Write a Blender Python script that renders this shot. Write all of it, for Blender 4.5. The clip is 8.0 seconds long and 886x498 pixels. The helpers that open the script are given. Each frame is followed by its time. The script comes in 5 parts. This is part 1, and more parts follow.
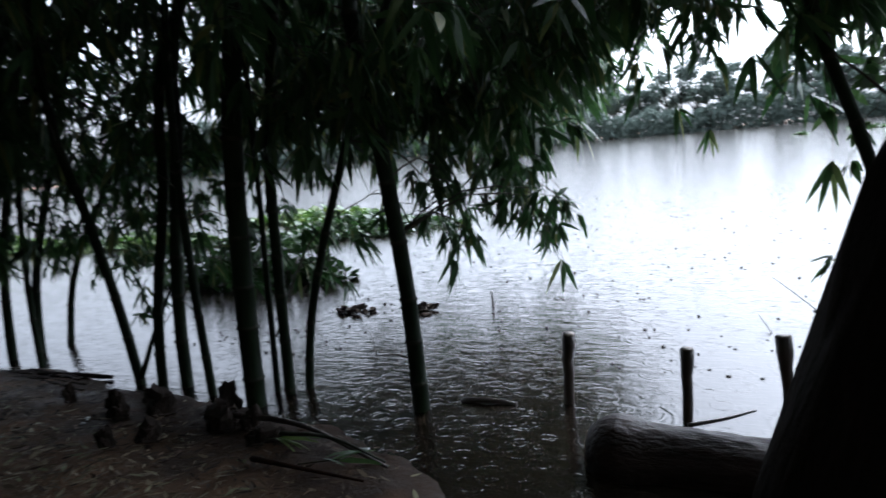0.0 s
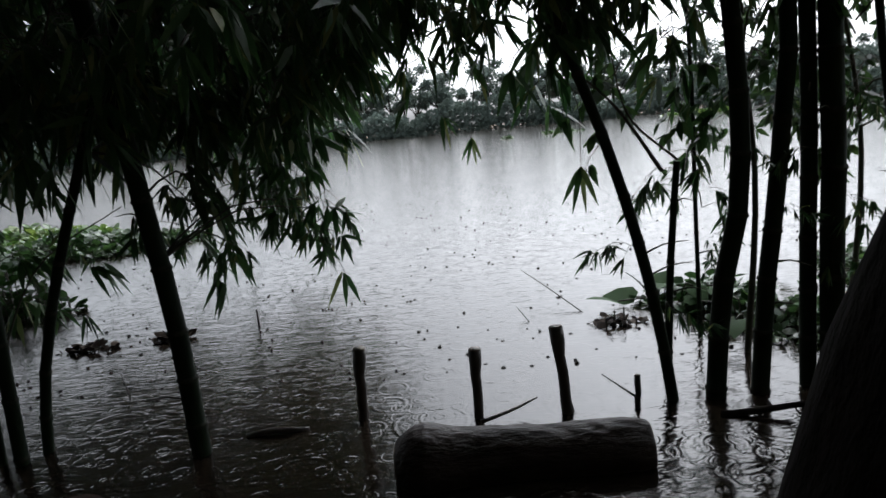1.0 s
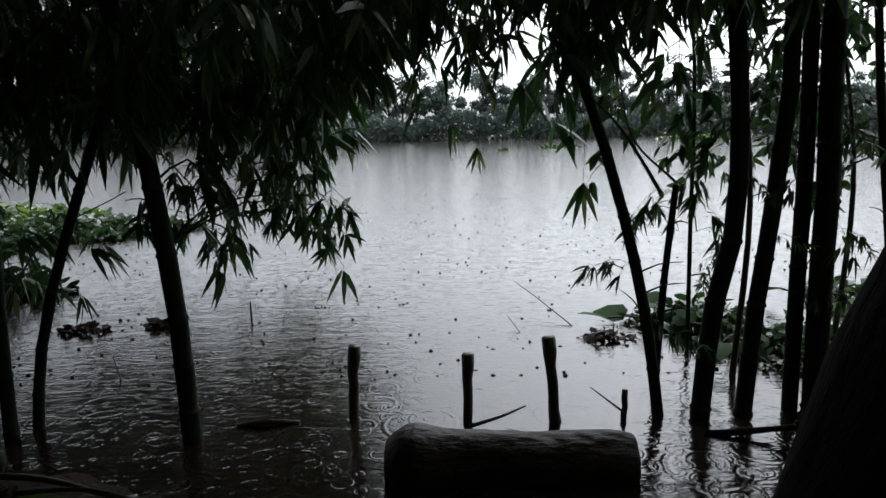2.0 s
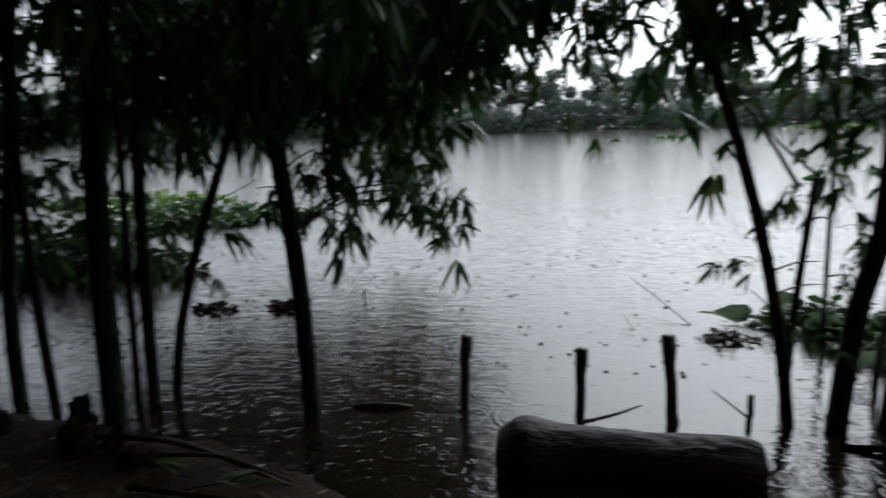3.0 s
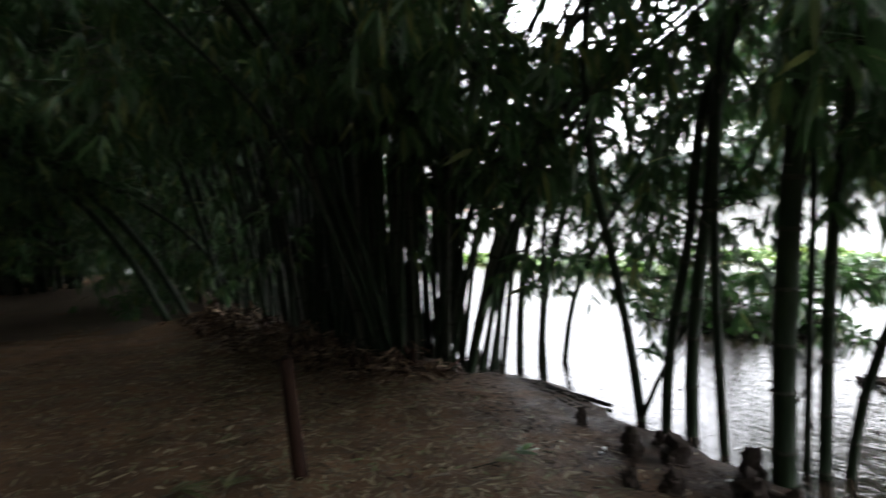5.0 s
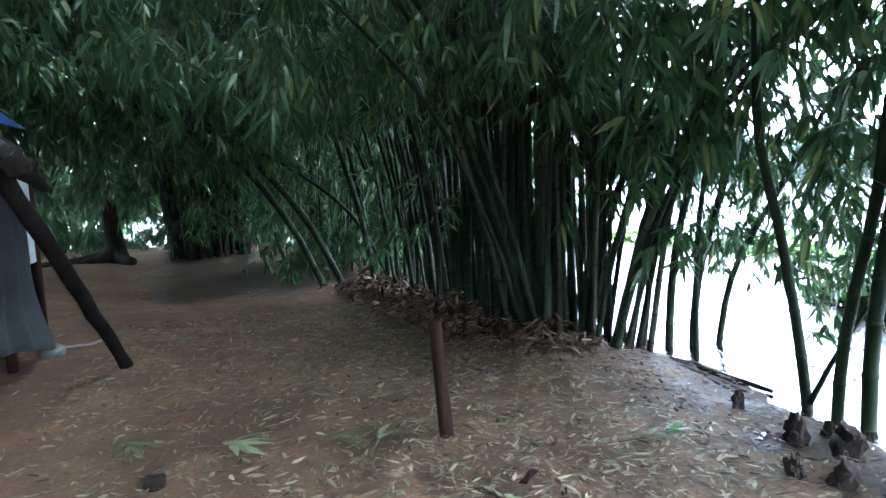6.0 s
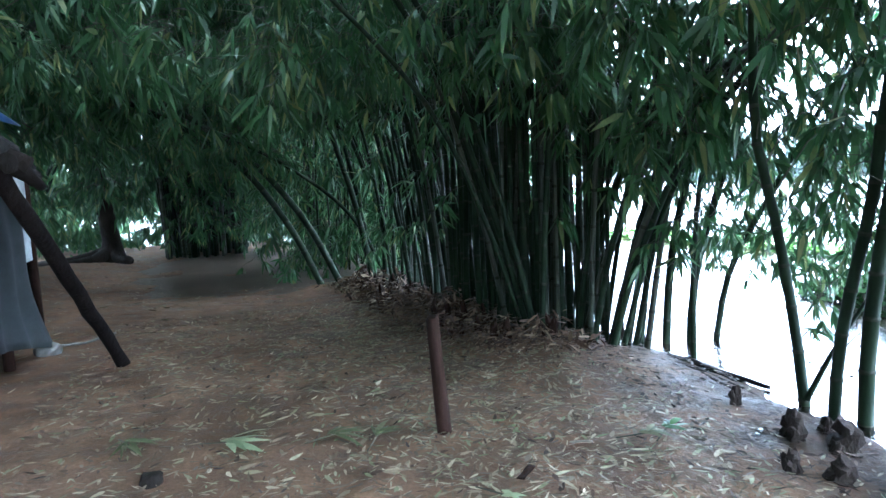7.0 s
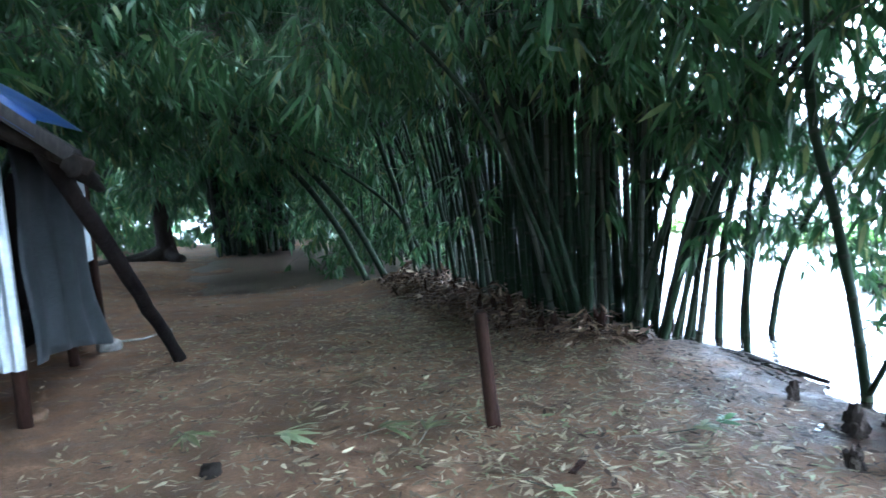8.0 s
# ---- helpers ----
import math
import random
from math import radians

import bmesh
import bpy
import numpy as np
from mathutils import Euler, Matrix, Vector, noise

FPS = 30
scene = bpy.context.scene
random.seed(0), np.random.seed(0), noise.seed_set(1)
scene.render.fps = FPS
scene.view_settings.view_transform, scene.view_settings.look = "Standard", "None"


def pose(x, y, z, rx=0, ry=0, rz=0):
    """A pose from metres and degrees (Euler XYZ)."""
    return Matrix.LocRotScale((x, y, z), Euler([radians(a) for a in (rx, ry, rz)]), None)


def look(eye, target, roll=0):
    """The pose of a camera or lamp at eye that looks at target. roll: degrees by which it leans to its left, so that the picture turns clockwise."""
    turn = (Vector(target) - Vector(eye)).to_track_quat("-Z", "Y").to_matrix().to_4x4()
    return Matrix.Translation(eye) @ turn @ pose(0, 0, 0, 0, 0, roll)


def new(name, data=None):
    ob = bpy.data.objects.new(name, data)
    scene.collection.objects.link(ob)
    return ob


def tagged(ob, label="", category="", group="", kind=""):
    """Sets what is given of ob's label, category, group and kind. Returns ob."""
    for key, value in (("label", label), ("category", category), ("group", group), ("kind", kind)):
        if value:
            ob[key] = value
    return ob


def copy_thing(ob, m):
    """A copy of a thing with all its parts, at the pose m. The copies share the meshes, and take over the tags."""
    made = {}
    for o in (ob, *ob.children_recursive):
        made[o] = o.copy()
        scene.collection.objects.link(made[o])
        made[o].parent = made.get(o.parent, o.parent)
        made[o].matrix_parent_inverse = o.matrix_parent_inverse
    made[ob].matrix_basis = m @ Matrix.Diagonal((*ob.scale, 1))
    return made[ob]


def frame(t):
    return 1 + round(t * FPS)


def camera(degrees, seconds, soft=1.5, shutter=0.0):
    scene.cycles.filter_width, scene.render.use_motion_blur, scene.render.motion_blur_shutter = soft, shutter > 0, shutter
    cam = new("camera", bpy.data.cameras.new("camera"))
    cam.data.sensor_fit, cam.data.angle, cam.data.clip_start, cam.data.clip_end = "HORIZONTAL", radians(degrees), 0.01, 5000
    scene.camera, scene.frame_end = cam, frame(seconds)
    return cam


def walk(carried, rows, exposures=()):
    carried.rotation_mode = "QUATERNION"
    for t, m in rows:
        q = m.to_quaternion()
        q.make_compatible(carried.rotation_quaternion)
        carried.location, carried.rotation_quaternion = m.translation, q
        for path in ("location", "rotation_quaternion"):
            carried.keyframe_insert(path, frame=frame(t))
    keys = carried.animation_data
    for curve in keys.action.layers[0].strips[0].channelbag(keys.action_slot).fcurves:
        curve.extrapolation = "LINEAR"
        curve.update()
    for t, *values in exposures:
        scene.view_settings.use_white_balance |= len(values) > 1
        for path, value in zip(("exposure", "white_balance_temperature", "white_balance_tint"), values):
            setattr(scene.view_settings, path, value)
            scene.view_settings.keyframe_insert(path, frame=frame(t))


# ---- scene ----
cam = camera(69.0, 8.0, soft=1.5, shutter=0.4)


def held(x, y, z, yaw, pitch, roll):
    return Matrix.Translation((x, y, z)) @ pose(0, 0, 0, 90 + pitch, 0, yaw) @ pose(0, 0, 0, 0, 0, roll)


PATH = [
    (0.0, held(0.315, -0.026, 1.439, 24.206, -8.829, -5.198)),
    (0.5, held(0.169, 0.053, 1.446, 13.65, -10.202, -4.912)),
    (1.0, held(0.064, 0.066, 1.486, 0.999, -10.628, -5.457)),
    (1.2, held(0.038, 0.03, 1.493, 0.383, -10.534, -4.532)),
    (2.3, held(0.001, -0.002, 1.493, -0.046, -10.002, -0.942)),
    (2.5, held(0.0, 0.0, 1.493, 0.0, -10.291, -1.057)),
    (3.0, held(-0.052, 0.001, 1.492, 9.394, -10.619, -1.642)),
    (3.5, held(-0.159, -0.025, 1.494, 23.312, -9.852, -2.016)),
    (4.0, held(-0.201, -0.058, 1.518, 34.775, -7.202, -2.844)),
    (4.5, held(-0.21, -0.15, 1.545, 46.849, -4.871, -2.878)),
    (5.0, held(-0.262, -0.205, 1.55, 61.2, -3.592, -3.495)),
    (5.2, held(-0.265, -0.227, 1.545, 66.167, -3.78, -3.288)),
    (6.3, held(-0.256, -0.256, 1.501, 73.997, -5.098, -3.245)),
    (6.5, held(-0.245, -0.259, 1.498, 73.739, -5.095, -3.23)),
    (7.0, held(-0.264, -0.251, 1.494, 73.574, -5.094, -3.259)),
    (7.5, held(-0.248, -0.256, 1.501, 74.05, -5.222, -3.119)),
    (8.0, held(-0.259, -0.277, 1.498, 77.416, -5.298, -4.361)),
]
walk(cam, PATH, [(0.0, 2.6, 5500, 11), (0.5, 1.85, 6000, 11), (1.0, 1.75, 6000, 10), (2.5, 1.5, 5950, 8), (3.5, 1.95, 6050, 10), (4.0, 2.65, 6150, 12),
                 (4.5, 3.5, 6200, 13), (5.2, 4.7, 6200, 12), (6.3, 6.75, 4700, 6), (8.0, 6.75, 4700, 6)])

# ---- light: a rainy, overcast sky ----
world = bpy.data.worlds.new("overcast_sky")
scene.world = world
world.use_nodes = True
wn, wl = world.node_tree.nodes, world.node_tree.links
wn.clear()
sky = wn.new("ShaderNodeTexSky")
sky.sky_type = "NISHITA"
sky.sun_disc = False
sky.sun_elevation, sky.sun_rotation = radians(50), radians(20)
sky.air_density, sky.dust_density, sky.ozone_density = 1.0, 6.0, 1.0
grey = wn.new("ShaderNodeHueSaturation")
grey.inputs["Saturation"].default_value = 0.12
clouds = wn.new("ShaderNodeTexNoise")
clouds.inputs["Scale"].default_value = 2.5
clouds.inputs["Detail"].default_value = 5
cloud_ramp = wn.new("ShaderNodeMapRange")
cloud_ramp.inputs["To Min"].default_value, cloud_ramp.inputs["To Max"].default_value = 0.8, 1.2
cloud_mix = wn.new("ShaderNodeMix")
cloud_mix.data_type, cloud_mix.blend_type = "RGBA", "MULTIPLY"
cloud_mix.inputs["Factor"].default_value = 1.0
back = wn.new("ShaderNodeBackground")
back.inputs["Strength"].default_value = 0.10
wout = wn.new("ShaderNodeOutputWorld")
wl.new(sky.outputs["Color"], grey.inputs["Color"])
wl.new(clouds.outputs["Fac"], cloud_ramp.inputs["Value"])
wl.new(grey.outputs["Color"], cloud_mix.inputs["A"])
wl.new(cloud_ramp.outputs["Result"], cloud_mix.inputs["B"])
wl.new(cloud_mix.outputs["Result"], back.inputs["Color"])
wl.new(back.outputs["Background"], wout.inputs["Surface"])
sun_data = bpy.data.lights.new("sun", "SUN")
sun_data.energy, sun_data.angle, sun_data.color = 0.5, radians(25), (1.0, 0.97, 0.93)
sun = new("sun", sun_data)
sun.matrix_world = look((0, 0, 30), (-8, -16, 0))


# ---- materials ----
def material(name):
    m = bpy.data.materials.new(name)
    m.use_nodes = True
    nt = m.node_tree
    return m, nt, nt.nodes["Principled BSDF"]


def node(nt, kind, **values):
    n = nt.nodes.new(kind)
    for k, v in values.items():
        n.inputs[k.replace("_", " ")].default_value = v
    return n


def ramp(nt, fac, stops):
    n = nt.nodes.new("ShaderNodeValToRGB")
    while len(n.color_ramp.elements) < len(stops):
        n.color_ramp.elements.new(0.5)
    for e, (p, c) in zip(n.color_ramp.elements, stops):
        e.position, e.color = p, (*c, 1)
    nt.links.new(fac, n.inputs["Fac"])
    return n.outputs["Color"]


def mixed(nt, a, b, fac, blend="MIX"):
    n = nt.nodes.new("ShaderNodeMix")
    n.data_type, n.blend_type = "RGBA", blend
    for key, v in (("A", a), ("B", b), ("Factor", fac)):
        if isinstance(v, bpy.types.NodeSocket):
            nt.links.new(v, n.inputs[key])
        elif key == "Factor":
            n.inputs[key].default_value = v
        else:
            n.inputs[key].default_value = (*v, 1)
    return n.outputs["Result"]


def noise_of(nt, scale, detail=4.0, rough=0.6, stretch=None, kind="Object"):
    co = nt.nodes.new("ShaderNodeTexCoord")
    out = co.outputs[kind]
    if stretch:
        mp = nt.nodes.new("ShaderNodeMapping")
        mp.inputs["Scale"].default_value = stretch
        nt.links.new(out, mp.inputs["Vector"])
        out = mp.outputs["Vector"]
    n = node(nt, "ShaderNodeTexNoise", Scale=scale, Detail=detail, Roughness=rough)
    nt.links.new(out, n.inputs["Vector"])
    return n.outputs["Fac"]


def bumped(nt, bsdf, height, strength, distance):
    b = node(nt, "ShaderNodeBump", Strength=strength, Distance=distance)
    nt.links.new(height, b.inputs["Height"])
    nt.links.new(b.outputs["Normal"], bsdf.inputs["Normal"])
    return b


def solid(name, dark, light, scale, rough=0.7, bump=0.5, distance=0.004, stretch=None, metallic=0.0, fine=6.0, spec=0.5):
    """A surface with stains at one scale and grain at a finer one."""
    m, nt, b = material(name)
    broad, grain = noise_of(nt, scale, stretch=stretch), noise_of(nt, scale * fine, 6, stretch=stretch)
    base = ramp(nt, broad, [(0.3, dark), (0.72, light)])
    worn = ramp(nt, grain, [(0.25, (0.55, 0.55, 0.55)), (0.75, (1, 1, 1))])
    nt.links.new(mixed(nt, base, worn, 0.8, "MULTIPLY"), b.inputs["Base Color"])
    b.inputs["Roughness"].default_value, b.inputs["Metallic"].default_value = rough, metallic
    b.inputs["Specular IOR Level"].default_value = spec
    bumped(nt, b, grain, bump, distance)
    return m


def leaf_material(name, stops, rough=0.46, through_light=0.35, spec=0.5):
    m, nt, b = material(name)
    isle = nt.nodes.new("ShaderNodeNewGeometry").outputs["Random Per Island"]
    tint = ramp(nt, isle, stops)
    vein = noise_of(nt, 60, 2, stretch=(1, 1, 0.2))
    tint = mixed(nt, tint, ramp(nt, vein, [(0.3, (0.7, 0.7, 0.7)), (0.7, (1.1, 1.1, 1.1))]), 0.7, "MULTIPLY")
    nt.links.new(tint, b.inputs["Base Color"])
    b.inputs["Roughness"].default_value = rough
    b.inputs["Specular IOR Level"].default_value = spec
    tl = nt.nodes.new("ShaderNodeBsdfTranslucent")
    nt.links.new(tint, tl.inputs["Color"])
    mx = nt.nodes.new("ShaderNodeMixShader")
    mx.inputs["Fac"].default_value = through_light
    nt.links.new(b.outputs["BSDF"], mx.inputs[1])
    nt.links.new(tl.outputs["BSDF"], mx.inputs[2])
    nt.links.new(mx.outputs["Shader"], nt.nodes["Material Output"].inputs["Surface"])
    return m


M_LEAF = leaf_material("bamboo_leaf", [(0.0, (0.026, 0.07, 0.02)), (0.5, (0.05, 0.118, 0.036)), (0.88, (0.08, 0.16, 0.05)), (0.97, (0.22, 0.25, 0.08))])
M_BROAD = leaf_material("broad_leaf", [(0.0, (0.03, 0.07, 0.02)), (0.6, (0.05, 0.10, 0.03)), (1.0, (0.08, 0.15, 0.04))], 0.35)
M_WEED = leaf_material("hyacinth_leaf", [(0.0, (0.05, 0.11, 0.02)), (0.6, (0.09, 0.17, 0.035)), (1.0, (0.16, 0.22, 0.05))], 0.4)
# rain haze is mixed into this colour: paler and greyer than the leaves
M_HAZY_LEAF = leaf_material("hazy_leaf", [(0.0, (0.11, 0.145, 0.125)), (0.6, (0.13, 0.165, 0.14)), (1.0, (0.155, 0.19, 0.16))], 0.9, 0.3, 0.1)
M_LITTER = leaf_material("dry_leaf", [(0.0, (0.08, 0.058, 0.036)), (0.4, (0.14, 0.105, 0.066)), (0.68, (0.27, 0.215, 0.14)), (0.86, (0.15, 0.165, 0.08)), (0.95, (0.38, 0.32, 0.22))], 0.6, 0.05, 0.2)
M_DEBRIS = leaf_material("wet_debris", [(0.0, (0.018, 0.012, 0.009)), (0.7, (0.055, 0.04, 0.03)), (1.0, (0.11, 0.085, 0.065))], 0.75, 0.0, 0.12)
M_MULCH = leaf_material("brown_sheath", [(0.0, (0.03, 0.018, 0.012)), (0.5, (0.095, 0.058, 0.038)), (0.85, (0.18, 0.12, 0.075)), (1.0, (0.32, 0.25, 0.17))], 0.65, 0.0, 0.2)
M_CULM = solid("green_culm", (0.008, 0.015, 0.008), (0.026, 0.042, 0.02), 9, 0.65, 0.45, 0.003, (1, 1, 0.25), 0.0, 6.0, 0.12)
M_CULM_OLD = solid("old_culm", (0.024, 0.028, 0.018), (0.062, 0.066, 0.042), 7, 0.6, 0.4, 0.003, (1, 1, 0.25), 0.0, 6.0, 0.35)
M_NODE = solid("culm_node", (0.018, 0.022, 0.014), (0.05, 0.054, 0.036), 20, 0.7, 0.4, 0.002, None, 0.0, 6.0, 0.12)
M_TWIG = solid("twig", (0.035, 0.035, 0.02), (0.09, 0.08, 0.045), 20, 0.7, 0.3, 0.002)
M_WETWOOD = solid("wet_wood", (0.028, 0.02, 0.015), (0.09, 0.065, 0.048), 8, 0.42, 0.9, 0.008, (1, 1, 0.3))
M_CUT = solid("cut_wood", (0.10, 0.075, 0.05), (0.2, 0.15, 0.10), 25, 0.6, 0.5, 0.003)
M_SPRIG = leaf_material("fresh_leaf", [(0.0, (0.15, 0.19, 0.09)), (1.0, (0.30, 0.33, 0.18))], 0.4, 0.2)
M_WILT = leaf_material("wilted_leaf", [(0.0, (0.06, 0.07, 0.03)), (0.6, (0.10, 0.11, 0.05)), (1.0, (0.17, 0.16, 0.09))], 0.6, 0.1, 0.2)
M_PAD = leaf_material("pad_leaf", [(0.0, (0.02, 0.05, 0.012)), (0.6, (0.035, 0.085, 0.02)), (1.0, (0.06, 0.12, 0.03))], 0.7, 0.3, 0.12)
M_LOG = solid("wet_log_bark", (0.012, 0.006, 0.0045), (0.048, 0.026, 0.019), 7, 0.5, 1.0, 0.014, (0.35, 1, 1), 0.0, 6.0, 0.25)
M_BARK = solid("dark_bark", (0.009, 0.007, 0.005), (0.032, 0.024, 0.019), 6, 0.85, 1.0, 0.02, (1, 1, 0.35), 0.0, 6.0, 0.12)
M_STAKE = solid("stake_wood", (0.014, 0.007, 0.005), (0.042, 0.021, 0.014), 10, 0.8, 0.8, 0.006, (1, 1, 0.2), 0.0, 6.0, 0.08)
M_STUMP = solid("rotten_stump", (0.018, 0.013, 0.011), (0.06, 0.046, 0.038), 12, 0.9, 1.0, 0.012, (1, 1, 0.5), 0.0, 6.0, 0.08)
M_METAL = solid("galvanised_sheet", (0.33, 0.36, 0.39), (0.55, 0.58, 0.6), 3, 0.42, 0.15, 0.002, None, 0.55)
M_CLOTH = solid("grey_tarpaulin", (0.014, 0.018, 0.021), (0.033, 0.04, 0.044), 2.5, 0.8, 0.5, 0.006, (1, 1, 3))
M_BLUE = solid("blue_tarpaulin", (0.012, 0.03, 0.11), (0.03, 0.07, 0.22), 4, 0.4, 0.5, 0.006)
M_ROOF = solid("dark_thatch", (0.018, 0.015, 0.013), (0.06, 0.05, 0.042), 12, 0.85, 1.0, 0.02, (1, 4, 1))
M_STONE = solid("pale_stone", (0.11, 0.105, 0.095), (0.22, 0.21, 0.19), 14, 0.8, 0.6, 0.006)
M_RAG = solid("white_plastic", (0.5, 0.5, 0.49), (0.75, 0.75, 0.73), 30, 0.4, 0.4, 0.004)
# dark wood of the prop; on the hut this near-black paints in shade
M_BLACK = solid("dark_wood_and_shade", (0.005, 0.004, 0.004), (0.018, 0.014, 0.012), 5, 0.9, 0.9, 0.012, (1, 1, 0.6), 0.0, 6.0, 0.06)


def ground_material():
    m, nt, b = material("wet_mud")
    b.inputs["Specular IOR Level"].default_value = 0.1
    broad, mid, fine = noise_of(nt, 0.45, 4), noise_of(nt, 3.5, 6), noise_of(nt, 45, 6, 0.7)
    base = ramp(nt, broad, [(0.3, (0.135, 0.086, 0.056)), (0.55, (0.22, 0.142, 0.092)), (0.75, (0.28, 0.19, 0.125))])
    base = mixed(nt, base, ramp(nt, mid, [(0.32, (0.38, 0.36, 0.34)), (0.68, (1.1, 1.05, 1.0))]), 0.9, "MULTIPLY")
    base = mixed(nt, base, ramp(nt, fine, [(0.3, (0.55, 0.55, 0.52)), (0.7, (1.1, 1.1, 1.1))]), 0.8, "MULTIPLY")
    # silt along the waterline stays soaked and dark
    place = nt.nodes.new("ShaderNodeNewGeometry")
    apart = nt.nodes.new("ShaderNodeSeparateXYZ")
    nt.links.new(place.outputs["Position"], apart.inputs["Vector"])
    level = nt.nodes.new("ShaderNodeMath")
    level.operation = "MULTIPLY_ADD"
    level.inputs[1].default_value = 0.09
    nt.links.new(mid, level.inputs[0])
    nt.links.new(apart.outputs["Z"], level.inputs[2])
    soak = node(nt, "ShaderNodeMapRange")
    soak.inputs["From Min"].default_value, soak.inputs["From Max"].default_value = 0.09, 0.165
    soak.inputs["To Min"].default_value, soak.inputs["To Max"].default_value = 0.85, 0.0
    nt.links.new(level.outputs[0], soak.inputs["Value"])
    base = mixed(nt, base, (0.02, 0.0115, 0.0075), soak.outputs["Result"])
    nt.links.new(base, b.inputs["Base Color"])
    wet = node(nt, "ShaderNodeMapRange")
    wet.inputs["From Min"].default_value, wet.inputs["From Max"].default_value = 0.35, 0.65
    wet.inputs["To Min"].default_value, wet.inputs["To Max"].default_value = 0.5, 0.88
    nt.links.new(mid, wet.inputs["Value"])
    nt.links.new(wet.outputs["Result"], b.inputs["Roughness"])
    add = nt.nodes.new("ShaderNodeMath")
    add.operation = "MULTIPLY_ADD"
    add.inputs[1].default_value = 2.5
    nt.links.new(mid, add.inputs[0])
    nt.links.new(fine, add.inputs[2])
    bumped(nt, b, add.outputs[0], 0.8, 0.012)
    return m


def water_material():
    """Muddy flood water, pitted with rings from the rain."""
    m, nt, b = material("flood_water")
    b.inputs["Base Color"].default_value = (0.085, 0.064, 0.045, 1)
    b.inputs["Roughness"].default_value = 0.1
    b.inputs["IOR"].default_value = 1.33
    silt = noise_of(nt, 0.7, 4)
    nt.links.new(ramp(nt, silt, [(0.3, (0.012, 0.009, 0.006)), (0.7, (0.022, 0.016, 0.011))]), b.inputs["Base Color"])
    co = nt.nodes.new("ShaderNodeTexCoord")
    total = None

    def ringed(scale, waves, sharp, gain):
        mp = nt.nodes.new("ShaderNodeMapping")
        mp.inputs["Location"].default_value = (scale, scale * 2.7, 0)
        nt.links.new(co.outputs["Object"], mp.inputs["Vector"])
        v = node(nt, "ShaderNodeTexVoronoi", Scale=scale, Randomness=1.0)
        v.voronoi_dimensions = "2D"
        nt.links.new(mp.outputs["Vector"], v.inputs["Vector"])
        sep = nt.nodes.new("ShaderNodeSeparateColor")
        nt.links.new(v.outputs["Color"], sep.inputs["Color"])
        # ring of a random age: a narrow crest at the radius that the cell's own number gives
        off = nt.nodes.new("ShaderNodeMath")
        off.operation = "MULTIPLY_ADD"
        off.inputs[1].default_value, off.inputs[2].default_value = -0.42, -0.03
        nt.links.new(sep.outputs["Red"], off.inputs[0])
        d = nt.nodes.new("ShaderNodeMath")
        nt.links.new(v.outputs["Distance"], d.inputs[0])
        nt.links.new(off.outputs[0], d.inputs[1])
        sine = nt.nodes.new("ShaderNodeMath")
        sine.operation = "MULTIPLY"
        sine.inputs[1].default_value = waves
        nt.links.new(d.outputs[0], sine.inputs[0])
        co2 = nt.nodes.new("ShaderNodeMath")
        co2.operation = "COSINE"
        nt.links.new(sine.outputs[0], co2.inputs[0])
        sq = nt.nodes.new("ShaderNodeMath")
        sq.operation = "MULTIPLY"
        nt.links.new(d.outputs[0], sq.inputs[0])
        nt.links.new(d.outputs[0], sq.inputs[1])
        fall = nt.nodes.new("ShaderNodeMath")
        fall.operation = "MULTIPLY"
        fall.inputs[1].default_value = -sharp
        nt.links.new(sq.outputs[0], fall.inputs[0])
        ex = nt.nodes.new("ShaderNodeMath")
        ex.operation = "EXPONENT"
        nt.links.new(fall.outputs[0], ex.inputs[0])
        prod = nt.nodes.new("ShaderNodeMath")
        prod.operation = "MULTIPLY"
        nt.links.new(co2.outputs[0], prod.inputs[0])
        nt.links.new(ex.outputs[0], prod.inputs[1])
        g = nt.nodes.new("ShaderNodeMath")
        g.operation = "MULTIPLY"
        g.inputs[1].default_value = gain
        nt.links.new(prod.outputs[0], g.inputs[0])
        return g.outputs[0]

    layers = [ringed(2.3, 60, 260, 0.17), ringed(3.9, 50, 200, 0.16), ringed(7.0, 40, 140, 0.14)]
    chop = noise_of(nt, 5, 3, 0.5, (0.6, 1.6, 1))
    fine = noise_of(nt, 17, 2, 0.5, (0.55, 1.7, 1))
    for out, gain in ((chop, 1.3), (fine, 0.75)):
        g = nt.nodes.new("ShaderNodeMath")
        g.operation = "MULTIPLY"
        g.inputs[1].default_value = gain
        nt.links.new(out, g.inputs[0])
        layers.append(g.outputs[0])
    for out in layers:
        if total is None:
            total = out
            continue
        a = nt.nodes.new("ShaderNodeMath")
        nt.links.new(total, a.inputs[0])
        nt.links.new(out, a.inputs[1])
        total = a.outputs[0]
    bumped(nt, b, total, 0.75, 0.005)
    return m


def puddle_material():
    """Shallow rainwater, thick with stirred-up silt."""
    m, nt, b = material("silty_puddle")
    silt = noise_of(nt, 0.6, 5)
    nt.links.new(ramp(nt, silt, [(0.3, (0.04, 0.03, 0.022)), (0.7, (0.085, 0.062, 0.044))]), b.inputs["Base Color"])
    b.inputs["Roughness"].default_value, b.inputs["IOR"].default_value = 0.5, 1.33
    b.inputs["Specular IOR Level"].default_value = 0.12
    bumped(nt, b, noise_of(nt, 9, 5, 0.6), 0.7, 0.02)
    return m


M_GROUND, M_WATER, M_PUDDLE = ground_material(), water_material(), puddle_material()


